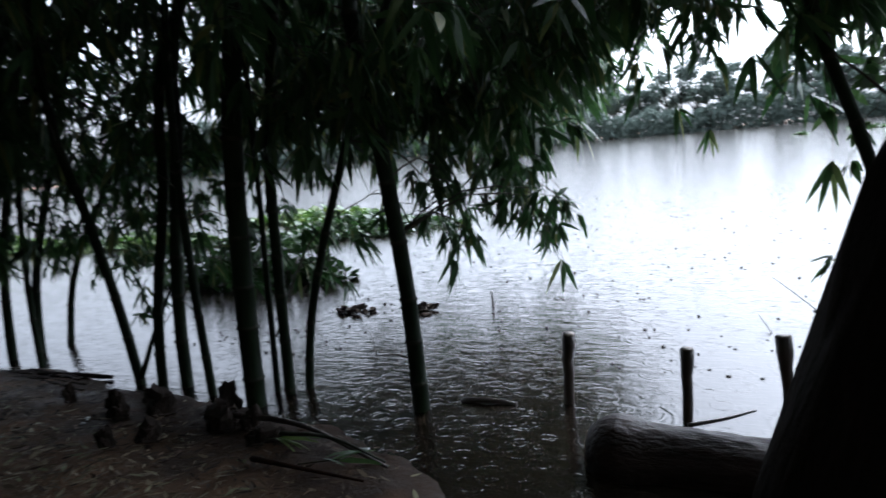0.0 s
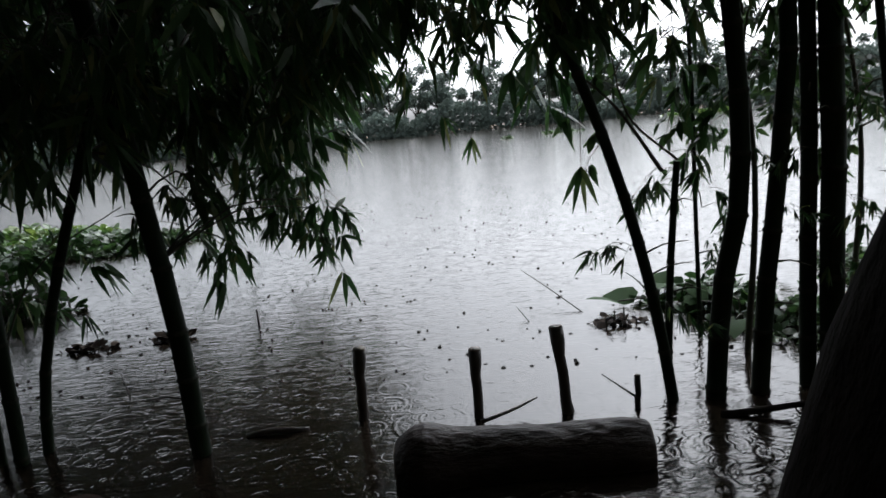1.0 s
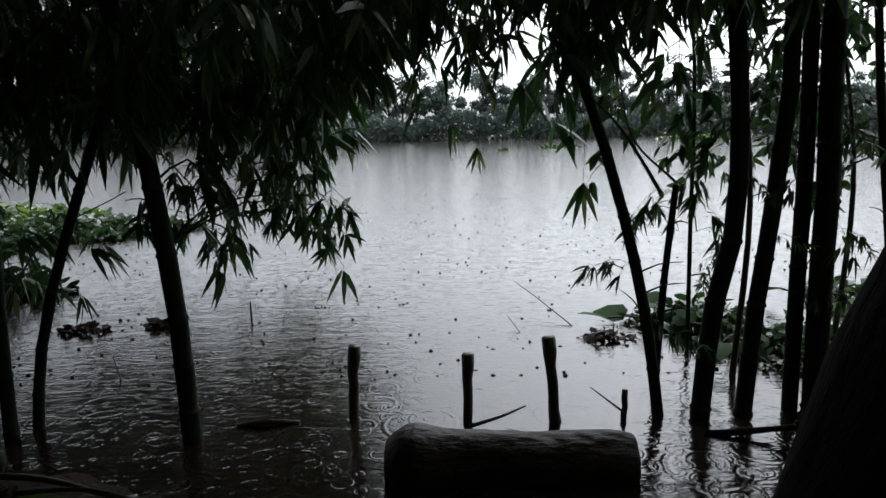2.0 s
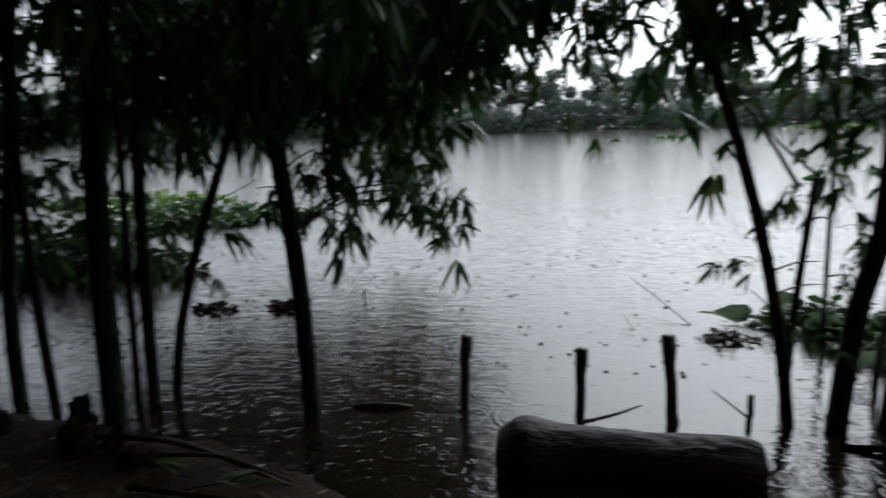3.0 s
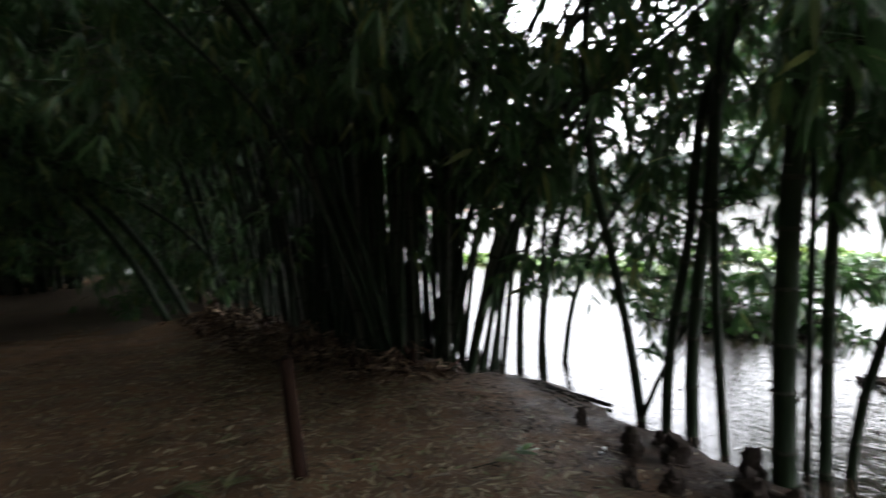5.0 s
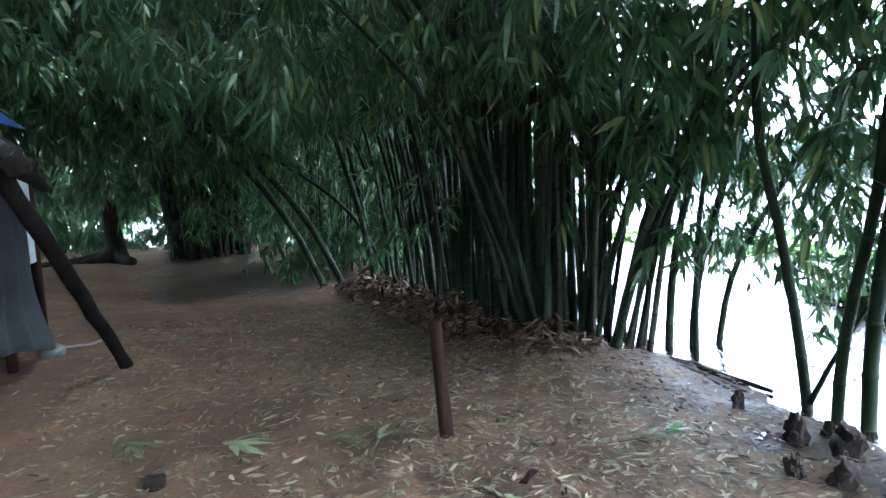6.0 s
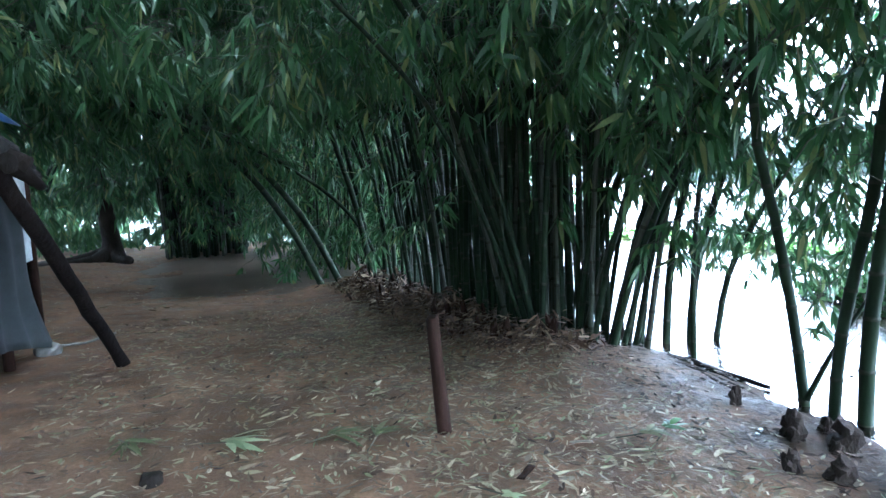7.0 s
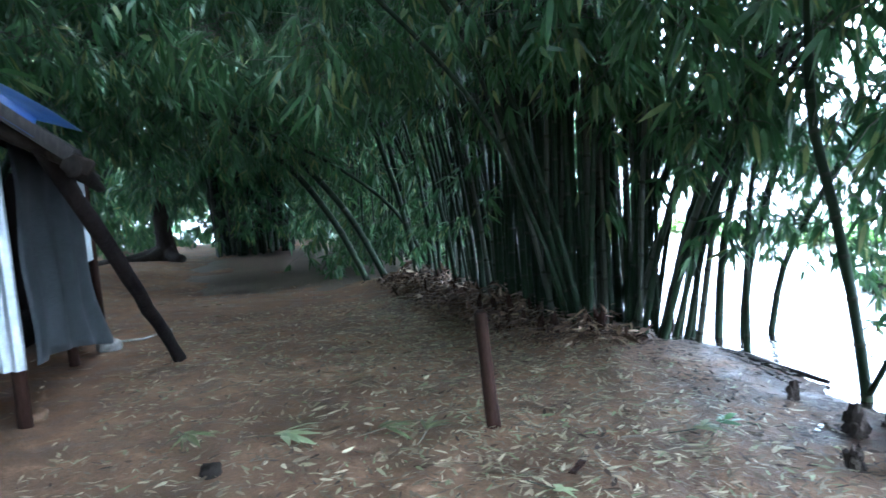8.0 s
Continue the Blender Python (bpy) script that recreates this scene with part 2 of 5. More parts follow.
# ---- building blocks ----
def thing(name, label, category, at=(0, 0, 0), group="", kind=""):
    ob = new(name)
    ob.empty_display_size = 0.1
    ob.location = at
    return tagged(ob, label, category, group, kind)


def joined(name, verts, faces, mats, parent=None, label="", kind="", slots=None, smooth=True):
    """One mesh object from arrays; its vertices are in the world, its origin at its parent's."""
    me = bpy.data.meshes.new(name)
    verts = np.asarray(verts, float)
    origin = np.array(parent.matrix_basis.translation if parent and parent.parent is None else (0, 0, 0))
    if isinstance(faces, np.ndarray):
        n, k = faces.shape
        me.vertices.add(len(verts))
        me.vertices.foreach_set("co", (verts - origin).ravel())
        me.loops.add(n * k)
        me.loops.foreach_set("vertex_index", faces.ravel().astype(np.int32))
        me.polygons.add(n)
        me.polygons.foreach_set("loop_start", np.arange(0, n * k, k, dtype=np.int32))
        me.update(calc_edges=True)
    else:
        me.from_pydata((verts - origin).tolist(), [], faces)
    for m in mats if isinstance(mats, (list, tuple)) else [mats]:
        me.materials.append(m)
    if slots is not None:
        me.polygons.foreach_set("material_index", np.asarray(slots, np.int32))
    me.polygons.foreach_set("use_smooth", [smooth] * len(me.polygons))
    me.update()
    ob = new(name, me)
    if parent:
        ob.parent = parent
    return tagged(ob, label=label, kind=kind)


def part(name, bm, mat, parent, label="", smooth=False):
    me = bpy.data.meshes.new(name)
    bm.to_mesh(me)
    bm.free()
    me.materials.append(mat)
    me.polygons.foreach_set("use_smooth", [smooth] * len(me.polygons))
    ob = new(name, me)
    ob.parent = parent
    return tagged(ob, label=label)


def smooth_line(points, n):
    """n points along a soft curve through the given ones."""
    p = np.asarray(points, float)
    if len(p) == 2:
        return p[0] + np.linspace(0, 1, n)[:, None] * (p[1] - p[0])
    q = np.vstack([2 * p[0] - p[1], p, 2 * p[-1] - p[-2]])
    length = np.r_[0, np.cumsum(np.linalg.norm(np.diff(p, axis=0), axis=1))]
    out = []
    for s in np.linspace(0, length[-1], n):
        i = min(int(np.searchsorted(length, s, side="right")) - 1, len(p) - 2)
        u = (s - length[i]) / max(length[i + 1] - length[i], 1e-9)
        a, b, c, d = q[i], q[i + 1], q[i + 2], q[i + 3]
        out.append(0.5 * (2 * b + (c - a) * u + (2 * a - 5 * b + 4 * c - d) * u * u + (3 * b - a - 3 * c + d) * u ** 3))
    return np.array(out)


def tube(line, radii, sides=8, lumpy=0.0, seed=0):
    """Rings along a line, closed at both ends: vertices and faces."""
    line, radii = np.asarray(line, float), np.broadcast_to(np.asarray(radii, float), (len(line),))
    rng = np.random.default_rng(seed)
    tan = np.gradient(line, axis=0)
    tan /= np.linalg.norm(tan, axis=1)[:, None] + 1e-12
    ref = np.array([0.0, 1, 0]) if abs(tan[0][1]) < 0.8 else np.array([1.0, 0, 0])
    a = np.cross(tan, ref)
    a /= np.linalg.norm(a, axis=1)[:, None]
    b = np.cross(tan, a)
    ang = np.linspace(0, 2 * np.pi, sides, endpoint=False)
    rad = radii[:, None] * (1 + lumpy * rng.standard_normal((len(line), sides)))
    v = line[:, None] + rad[..., None] * (np.cos(ang)[None, :, None] * a[:, None] + np.sin(ang)[None, :, None] * b[:, None])
    faces = []
    for i in range(len(line) - 1):
        for j in range(sides):
            k = (j + 1) % sides
            faces.append((i * sides + j, i * sides + k, (i + 1) * sides + k, (i + 1) * sides + j))
    faces.append(tuple(range(sides))[::-1])
    faces.append(tuple((len(line) - 1) * sides + j for j in range(sides)))
    return v.reshape(-1, 3), faces


def merged(pieces):
    verts, faces, base = [], [], 0
    for v, f in pieces:
        verts.append(v)
        faces += [tuple(i + base for i in q) for q in f]
        base += len(v)
    return np.vstack(verts), faces


def culm_mesh(points, r0, r1, sides=9, step=0.28, seed=0):
    """A bamboo stem: swollen rings at its nodes. Vertices, faces and a slot for each face (1: the pale node)."""
    rng = np.random.default_rng(seed)
    fine = smooth_line(points, 60)
    s = np.r_[0, np.cumsum(np.linalg.norm(np.diff(fine, axis=0), axis=1))]
    marks, swell, slot = [0.0], [1.0], []
    at = rng.uniform(0.05, step)
    while at < s[-1] - 0.05:
        for off, w, k in ((-0.012, 1.0, 0), (-0.003, 1.13, 1), (0.004, 1.1, 1), (0.014, 0.97, 1)):
            marks.append(at + off), swell.append(w), slot.append(k)
        at += step * rng.uniform(0.85, 1.2)
    marks.append(s[-1]), swell.append(1.0), slot.append(0)
    line = np.stack([np.interp(marks, s, fine[:, i]) for i in range(3)], 1)
    radii = np.interp(marks, [0, s[-1]], [r0, r1]) * swell
    v, f = tube(line, radii, sides)
    return v, f, [k for k in slot for _ in range(sides)] + [0, 0]


def culm(name, points, r0, r1, parent=None, mat=None, label="", seed=0, sides=9):
    v, f, slots = culm_mesh(points, r0, r1, sides, seed=seed)
    return joined(name, v, f, [mat or M_CULM, M_NODE], parent, label, slots=slots)


# a leaf blade: stations along it, two vertices each
STATION = np.array([0.0, 0.22, 0.62, 1.0])


def blades(base, way, side, length, width, sag, halves=(0.10, 0.5, 0.40, 0.03)):
    """Many leaf blades at once: two vertices at each station, and the faces between."""
    n, m = len(base), len(halves)
    station = STATION if m == 4 else np.linspace(0, 1, m) ** 1.2
    u = station[None, :, None]
    mid = base[:, None] + way[:, None] * u * length[:, None, None]
    mid[..., 2] -= sag[:, None] * station[None] ** 2 * length[:, None]
    half = side[:, None] * np.array(halves)[None, :, None] * width[:, None, None]
    v = np.stack([mid - half, mid + half], 2).reshape(n, 2 * m, 3)
    q = np.array([[0, 1, 3, 2], [2, 3, 5, 4], [4, 5, 7, 6]])[:m - 1]
    f = (np.arange(n)[:, None, None] * 2 * m + q[None]).reshape(-1, 4)
    return v.reshape(-1, 3), f


def unit(v):
    return v / (np.linalg.norm(v, axis=-1, keepdims=True) + 1e-12)


def spray_template(rng, broad=False, coarse=False):
    """A drooping branchlet that starts at the origin and reaches along +x, with tufts of leaves. Leaf vertices and twig lines."""
    reach = rng.uniform(0.45, 0.8)
    main = smooth_line([(0, 0, 0), (reach * 0.5, 0, 0.06), (reach, rng.uniform(-0.1, 0.1), -0.18 * rng.uniform(0.4, 1.6))], 6)
    twigs = [main]
    base, way, length, width, sag = [], [], [], [], []
    for k in range(5 if broad else 7):
        u = 0.25 + 0.75 * k / (4 if broad else 6)
        i = min(int(u * 5), 4)
        start = main[i] + (u * 5 - i) * (main[i + 1] - main[i])
        out = unit(np.array([rng.uniform(0.1, 0.8), rng.choice([-1, 1]) * rng.uniform(0.3, 1.0), rng.uniform(-0.6, 0.25)]))
        tip = start + out * rng.uniform(0.08, 0.24)
        tip[2] -= 0.05
        twigs.append(np.array([start, (start + tip) / 2 + (0, 0, 0.015), tip]))
        for _ in range(rng.integers(4, 7) if broad else rng.integers(5, 9)):
            w = out * 0.55 + rng.standard_normal(3) * 0.45 + np.array([0, 0, -0.15 if broad else -0.95])
            at = tip - out * rng.uniform(0, 0.08)
            base.append(at), way.append(unit(w))
            length.append(rng.uniform(0.07, 0.13) if broad else rng.uniform(0.12, 0.23))
            width.append(length[-1] * (rng.uniform(0.36, 0.5) if broad else rng.uniform(0.14, 0.21)))
            sag.append(rng.uniform(0.05, 0.35))
    base, way = np.array(base), np.array(way)
    side = unit(np.cross(way, rng.standard_normal((len(way), 3)) + np.array([0, 0, 1.2])))
    v, f = blades(base, way, side, np.array(length), np.array(width), np.array(sag), (0.08, 0.5, 0.05) if coarse else (0.08, 0.5, 0.42, 0.03))
    pieces = [tube(t, np.linspace(0.004, 0.0015, len(t)), 3) for t in twigs]
    tv, tf = merged([(v_, [q for q in f_ if len(q) == 4]) for v_, f_ in pieces])
    return v, f, tv, np.array(tf)


RNG = np.random.default_rng(7)
SPRAYS = [spray_template(RNG) for _ in range(10)]
COARSE_SPRAYS = [spray_template(RNG, False, True) for _ in range(8)]
BROAD_SPRAYS = [spray_template(RNG, True) for _ in range(6)]


def foliage(name, spots, parent, mat=M_LEAF, kinds=SPRAYS, label="", branches=(), twigs=True):
    """Sprays at spots (x, y, z, azimuth, scale), joined: one mesh of leaves and one of twigs under the plant."""
    lv, lf, tv, tf, nl, nt_ = [], [], [], [], 0, 0
    for x, y, z, az, sc in spots:
        v, f, w, g = kinds[RNG.integers(len(kinds))]
        tilt, c, s = RNG.uniform(-0.5, 0.3), math.cos(az), math.sin(az)
        ct, st = math.cos(tilt), math.sin(tilt)
        rot = np.array([[c, -s, 0], [s, c, 0], [0, 0, 1]]) @ np.array([[ct, 0, -st], [0, 1, 0], [st, 0, ct]]) * sc
        lv.append(v @ rot.T + (x, y, z)), lf.append(f + nl)
        tv.append(w @ rot.T + (x, y, z)), tf.append(g + nt_)
        nl += len(v)
        nt_ += len(w)
    for a, b in branches:
        a, b = np.array(a), np.array(b)
        v, f = tube(smooth_line([a, (a + b) / 2 + (0, 0, 0.12), b], 5), np.linspace(0.008, 0.004, 5), 3)
        f = np.array([q for q in f if len(q) == 4])
        tv.append(v), tf.append(f + nt_)
        nt_ += len(v)
    joined(name, np.vstack(lv), np.vstack(lf), mat, parent, label, "stuff")
    if twigs:
        joined("twig_tangle", np.vstack(tv), np.vstack(tf), M_TWIG, parent, "", "stuff")


# ---- ground and water ----
SHORE_X = [-400, -34, -29, -24, -16, -9, -7, -5.5, -4.5, -3.5, -2.7, -1.8, -1.3, -0.9, -0.5, 0.7, 1.25, 1.5, 1.8, 2.3, 4, 9, 400]
SHORE_Y = [-60, -34, -9, 1.0, 2.1, 2.75, 2.8, 2.9, 3.1, 2.95, 2.86, 2.76, 2.62, 2.36, 1.95, 1.8, 1.9, 2.1, 2.5, 3.1, 3.2, 3.0, 3.0]


def height(x, y):
    d = np.interp(x, SHORE_X, SHORE_Y) - y
    land = 0.13 * (1 - np.exp(-np.maximum(d, 0) / 0.9)) + 0.006 * np.maximum(d, 0)
    bed = np.maximum(0.22 * np.minimum(d, 0), -1.5)
    h = np.where(d > 0, land, bed)
    h = h + 0.20 * np.exp(-(((x + 6.6) / 2.2) ** 2 + ((y - 2.1) / 0.75) ** 2))
    h = h + 0.08 * np.exp(-(((x + 9.6) / 1.6) ** 2 + ((y - 1.3) / 0.8) ** 2))
    h = h + 0.04 * np.exp(-(((x - 1.7) / 0.45) ** 2 + ((y - 3.1) / 0.3) ** 2))
    h = h - 0.10 * np.exp(-(((x + 14.9) / 4.7) ** 4 + ((y + 1.2 - 0.12 * (x + 15)) / 2.2) ** 4)) * (1 + 0.3 * np.sin(x * 2.1 + y) * np.sin(y * 3.3 - x))
    h = h + 0.2 * np.exp(-(((x + 14) / 5) ** 2 + ((y + 4.5) / 1.6) ** 2))
    far = 1 / (1 + np.exp(-(y - 152) / 1.5))
    return h + far * 1.9


def rough(x, y):
    far = np.clip((-x - 9) / 3, 0, 1) * np.clip((x + 26) / 4, 0, 1)
    ruts = 0.022 * far * (np.sin(1.9 * x + 1.3 * np.sin(1.1 * y)) * np.sin(2.3 * y + np.sin(0.9 * x)) + 0.6 * np.sin(4.1 * y + 0.7 * x))
    return ruts + 0.012 * np.sin(5.1 * x + 2 * np.sin(3 * y)) * np.sin(4.3 * y + 1.5 * np.sin(2.2 * x)) + 0.006 * np.sin(13 * x + 5 * y) * np.sin(11 * y - 7 * x)


def terrain():
    xs = np.r_[-400, -250, -150, -90, -60, np.arange(-45, -24, 0.6), np.arange(-24, -12, 0.2), np.arange(-12, 4, 0.07), np.arange(4, 12, 0.5), 15, 25, 50, 100, 200, 400]
    ys = np.r_[-120, -60, -40, -25, -16, -12, np.arange(-9, -2, 0.25), np.arange(-2, 4.2, 0.07), 4.5, 5, 6, 8, 12, 20, 40, 80, 130, np.arange(140, 165, 2), 180, 250, 400]
    gx, gy = np.meshgrid(xs, ys)
    gz = height(gx, gy) + rough(gx, gy)
    v = np.stack([gx, gy, gz], -1).reshape(-1, 3)
    ny, nx = gx.shape
    i = (np.arange(ny - 1)[:, None] * nx + np.arange(nx - 1)[None]).ravel()
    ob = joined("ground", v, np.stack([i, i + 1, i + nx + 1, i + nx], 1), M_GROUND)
    tagged(ob, "wet brown muddy bank strewn with bamboo litter", "ground", kind="structure")
    me = bpy.data.meshes.new("water")
    me.from_pydata([(-400, -120, 0), (400, -120, 0), (400, 158, 0), (-400, 158, 0)], [], [(0, 1, 2, 3)])
    me.materials.append(M_WATER)
    tagged(new("water", me), "wide grey-brown flood water pitted by rain", "water", kind="structure")
    ring = np.linspace(0, 2 * np.pi, 40, endpoint=False)
    rim = [(-14.9 + 6.0 * math.cos(a), -1.2 + 0.12 * 6.0 * math.cos(a) + 2.9 * math.sin(a), 0.095) for a in ring]
    me = bpy.data.meshes.new("puddle")
    me.from_pydata(rim, [], [tuple(range(40))])
    me.materials.append(M_PUDDLE)
    tagged(new("puddle", me), "shallow silty brown puddle across the path", "puddle", kind="structure")


terrain()


def on_ground(x, y):
    return float(height(np.float64(x), np.float64(y)) + rough(x, y))


# ---- the big leaning trunk beside the camera ----
def near_trunk():
    t = thing("tree", "thick dark leaning tree trunk on the muddy bank", "tree", (0.5, 0.55, on_ground(0.5, 0.55)))
    line = smooth_line([(0.46, 0.56, -0.1), (0.48, 0.55, 0.5), (0.53, 0.54, 1.05), (0.59, 0.53, 1.3), (0.70, 0.52, 1.6), (0.98, 0.55, 2.4), (1.2, 0.7, 3.6)], 30)
    rad = np.interp(line[:, 2], [-0.1, 0.25, 0.8, 1.4, 3.6], [0.34, 0.27, 0.225, 0.19, 0.14])
    v, f = tube(line, rad, 22, 0.025, 3)
    joined("trunk", v, f, M_BARK, t)
    spots = [(0.9 + RNG.uniform(-1, 1.4), 0.6 + RNG.uniform(-1.2, 1.0), RNG.uniform(3.1, 4.6), RNG.uniform(0, 6.28), 1.5) for _ in range(60)]
    limbs = [((1.15, 0.66, 3.3), (s[0], s[1], s[2])) for s in spots[::6]]
    foliage("crown", spots, t, M_BROAD, BROAD_SPRAYS, branches=limbs)


near_trunk()


# ---- bamboo by the water ----
WATERSIDE = [
    # base, way points up, radii, label
    ([(-1.28, 3.05, -0.3), (-1.30, 3.04, 0.7), (-1.37, 3.04, 1.45), (-1.5, 3.15, 2.6), (-1.5, 4.4, 4.6), (-1.6, 6.4, 5.4)], 0.049, 0.030),
    ([(-2.21, 3.22, -0.3), (-2.08, 3.22, 0.5), (-1.73, 3.19, 1.39), (-1.3, 3.2, 2.3), (-0.7, 3.4, 3.4)], 0.030, 0.018),
    ([(-2.33, 2.89, -0.2), (-2.30, 2.9, 0.9), (-2.2, 2.93, 2.0), (-2.1, 3.3, 3.4), (-1.9, 5.2, 5.2), (-2.0, 8.0, 5.6)], 0.063, 0.040),
    ([(-2.25, 3.11, -0.3), (-2.2, 3.1, 0.8), (-2.09, 3.05, 1.66), (-2.0, 3.4, 3.0), (-2.6, 5.4, 4.6), (-3.2, 7.6, 4.9)], 0.036, 0.022),
    ([(-2.36, 3.12, -0.3), (-2.31, 3.12, 0.8), (-2.25, 3.1, 1.8), (-2.4, 3.3, 3.2)], 0.022, 0.014),
    ([(-3.46, 3.06, -0.2), (-3.52, 3.02, 0.5), (-3.61, 2.96, 1.2), (-3.68, 2.87, 1.9), (-3.6, 2.9, 3.2), (-3.2, 3.2, 4.8)], 0.036, 0.022),
    ([(-3.23, 3.0, -0.2), (-3.2, 3.04, 0.5), (-3.08, 3.12, 1.25), (-2.95, 3.3, 2.4), (-3.3, 5.2, 4.2), (-4.2, 7.4, 4.8)], 0.036, 0.024),
    ([(-3.08, 3.08, -0.2), (-3.06, 3.1, 0.6), (-2.95, 3.18, 1.6), (-2.8, 3.3, 2.6), (-2.7, 4.8, 4.4), (-2.4, 7.0, 4.6)], 0.044, 0.03),
    ([(-2.75, 2.98, -0.2), (-2.78, 2.98, 0.9), (-2.75, 3.0, 2.0), (-2.7, 3.2, 3.8)], 0.030, 0.02),
    ([(-5.26, 3.28, -0.3), (-5.2, 3.32, 0.7), (-5.08, 3.44, 1.55), (-4.8, 3.7, 3.2)], 0.040, 0.026),
    ([(-5.17, 3.47, -0.3), (-5.12, 3.52, 0.6), (-4.96, 3.7, 1.5), (-4.6, 4.0, 3.0)], 0.040, 0.026),
    ([(-5.15, 3.7, -0.3), (-5.05, 3.82, 0.6), (-4.85, 4.1, 1.3), (-4.4, 4.5, 2.4)], 0.032, 0.02),
    ([(-4.75, 3.2, -0.3), (-4.72, 3.2, 0.8), (-4.66, 3.3, 1.7), (-4.3, 3.6, 3.2)], 0.026, 0.018),
    ([(1.16, 3.2, -0.3), (1.06, 3.2, 0.42), (0.95, 3.2, 0.93), (0.82, 3.2, 1.38), (0.68, 3.22, 1.81), (0.45, 3.4, 2.8), (0.3, 3.8, 4.2)], 0.032, 0.02),
    ([(1.33, 3.2, -0.2), (1.38, 3.2, 0.53), (1.47, 3.2, 1.0), (1.47, 3.2, 1.56), (1.43, 3.22, 2.06), (1.3, 3.5, 4.4)], 0.052, 0.034),
    ([(1.56, 3.2, -0.2), (1.6, 3.2, 0.53), (1.65, 3.2, 1.0), (1.69, 3.2, 1.55), (1.71, 3.22, 1.97), (1.75, 3.5, 4.6)], 0.046, 0.032),
    ([(1.84, 3.24, -0.2), (1.83, 3.24, 0.7), (1.83, 3.24, 1.28), (1.82, 3.25, 1.82), (1.8, 3.4, 4.6)], 0.042, 0.034),
    ([(1.93, 3.17, -0.2), (1.91, 3.17, 0.71), (1.91, 3.17, 1.28), (1.89, 3.18, 1.81), (1.9, 3.3, 4.6)], 0.06, 0.045),
    ([(1.18, 3.48, -0.3), (1.22, 3.48, 0.6), (1.26, 3.45, 1.2)], 0.024, 0.018),
    ([(1.62, 4.1, -0.3), (1.6, 4.1, 0.8), (1.58, 4.1, 1.9), (1.5, 4.2, 3.0)], 0.016, 0.01),
    ([(2.9, 3.9, -0.3), (2.75, 3.9, 0.8), (2.6, 3.9, 1.8), (2.5, 4.0, 3.4)], 0.03, 0.02),
]
LEAFLESS = {18}


def waterside_bamboo():
    stems = []
    for i, (pts, r0, r1) in enumerate(WATERSIDE):
        thick = "thick" if r0 > 0.043 else "slender"
        where = "standing in the flooded edge" if i not in LEAFLESS else "cut off short above the water"
        ob = thing("bamboo", f"{thick} dark green bamboo stem {where}", "bamboo", (pts[0][0], pts[0][1], 0), "bamboo along the water")
        culm("stem", pts, r0, r1, ob, seed=i, sides=11)
        rng = np.random.default_rng(900 + i)
        line = smooth_line(pts, 40)
        low = line[(line[:, 2] > 0.25) & (line[:, 2] < 2.2)]
        for k in rng.integers(0, len(low), 4):
            a, az, ln = low[k], rng.uniform(0, 6.28), rng.uniform(0.06, 0.3)
            tip = a + (ln * math.cos(az), ln * math.sin(az), rng.uniform(-0.02, 0.16))
            v, f = tube(smooth_line([a, (a + tip) / 2 + (0, 0, 0.02), tip], 5), np.linspace(0.006, 0.002, 5), 5)
            joined("side_branch", v, f, M_TWIG, ob)
        stems.append(ob)
    return stems


BAMBOO = waterside_bamboo()


def scattered(n, xr, yr, low, high, scale=1.0, keep=None, power=1.6):
    """Spots for sprays: low(x, y) is the height of their lowest tips."""
    out = []
    while len(out) < n:
        x, y = RNG.uniform(*xr), RNG.uniform(*yr)
        az = RNG.uniform(0, 2 * np.pi)
        tip_x, tip_y = x + 0.7 * scale * math.cos(az), y + 0.7 * scale * math.sin(az)
        lo = max(low(x, y), low(tip_x, tip_y)) + 0.5 * scale
        z = lo + max(high - lo, 0.2) * RNG.uniform() ** power
        if keep is None or keep(x, y, z):
            out.append((x, y, z, az, scale * RNG.uniform(0.8, 1.2)))
    return out


def hang(sprays, stems, mat=M_LEAF, kinds=SPRAYS, label="hanging narrow leaves", first=0):
    """Gives each spray to the nearest stem, with a branch where it is close."""
    groups = {}
    pts = []
    for i, ob in enumerate(stems):
        line = smooth_line(WATERSIDE[i + first][0], 24)
        pts.append(line)
    for s in sprays:
        best, bi = None, 0
        for i, line in enumerate(pts):
            if i + first in LEAFLESS:
                continue
            d = np.linalg.norm((line - s[:3]) * (1, 1, 0.5), axis=1)
            k = int(d.argmin())
            if best is None or d[k] < best[0]:
                best, bi = (d[k], line[k]), i
        groups.setdefault(bi, []).append((s, best))
    for bi, members in groups.items():
        branch = [(b[1], s[:3]) for s, b in members if b[0] < 1.3 and RNG.uniform() < 0.45]
        foliage("leaves", [s for s, _ in members], stems[bi], mat, kinds, label, branch)


# the canopy's lower edge, as a slope seen from the bank
LOW_X = [-2.0, -1.2, -0.9, -0.6, -0.47, -0.34, -0.25, -0.17, -0.14, -0.08, -0.02, 0.03, 0.06, 0.09]
LOW_Z = [0.0, -0.03, -0.05, -0.05, -0.05, -0.07, -0.10, -0.11, -0.05, 0.0, 0.01, 0.04, 0.16, 0.22]


def low_left(x, y):
    return 1.5 + y * float(np.interp(x / y, LOW_X, LOW_Z))


def low_right(x, y):
    return 1.5 + y * float(np.interp(x / y, [0.09, 0.12, 0.16, 0.24, 0.29, 0.7], [0.16, 0.075, 0.03, 0.025, 0.03, -0.02]))


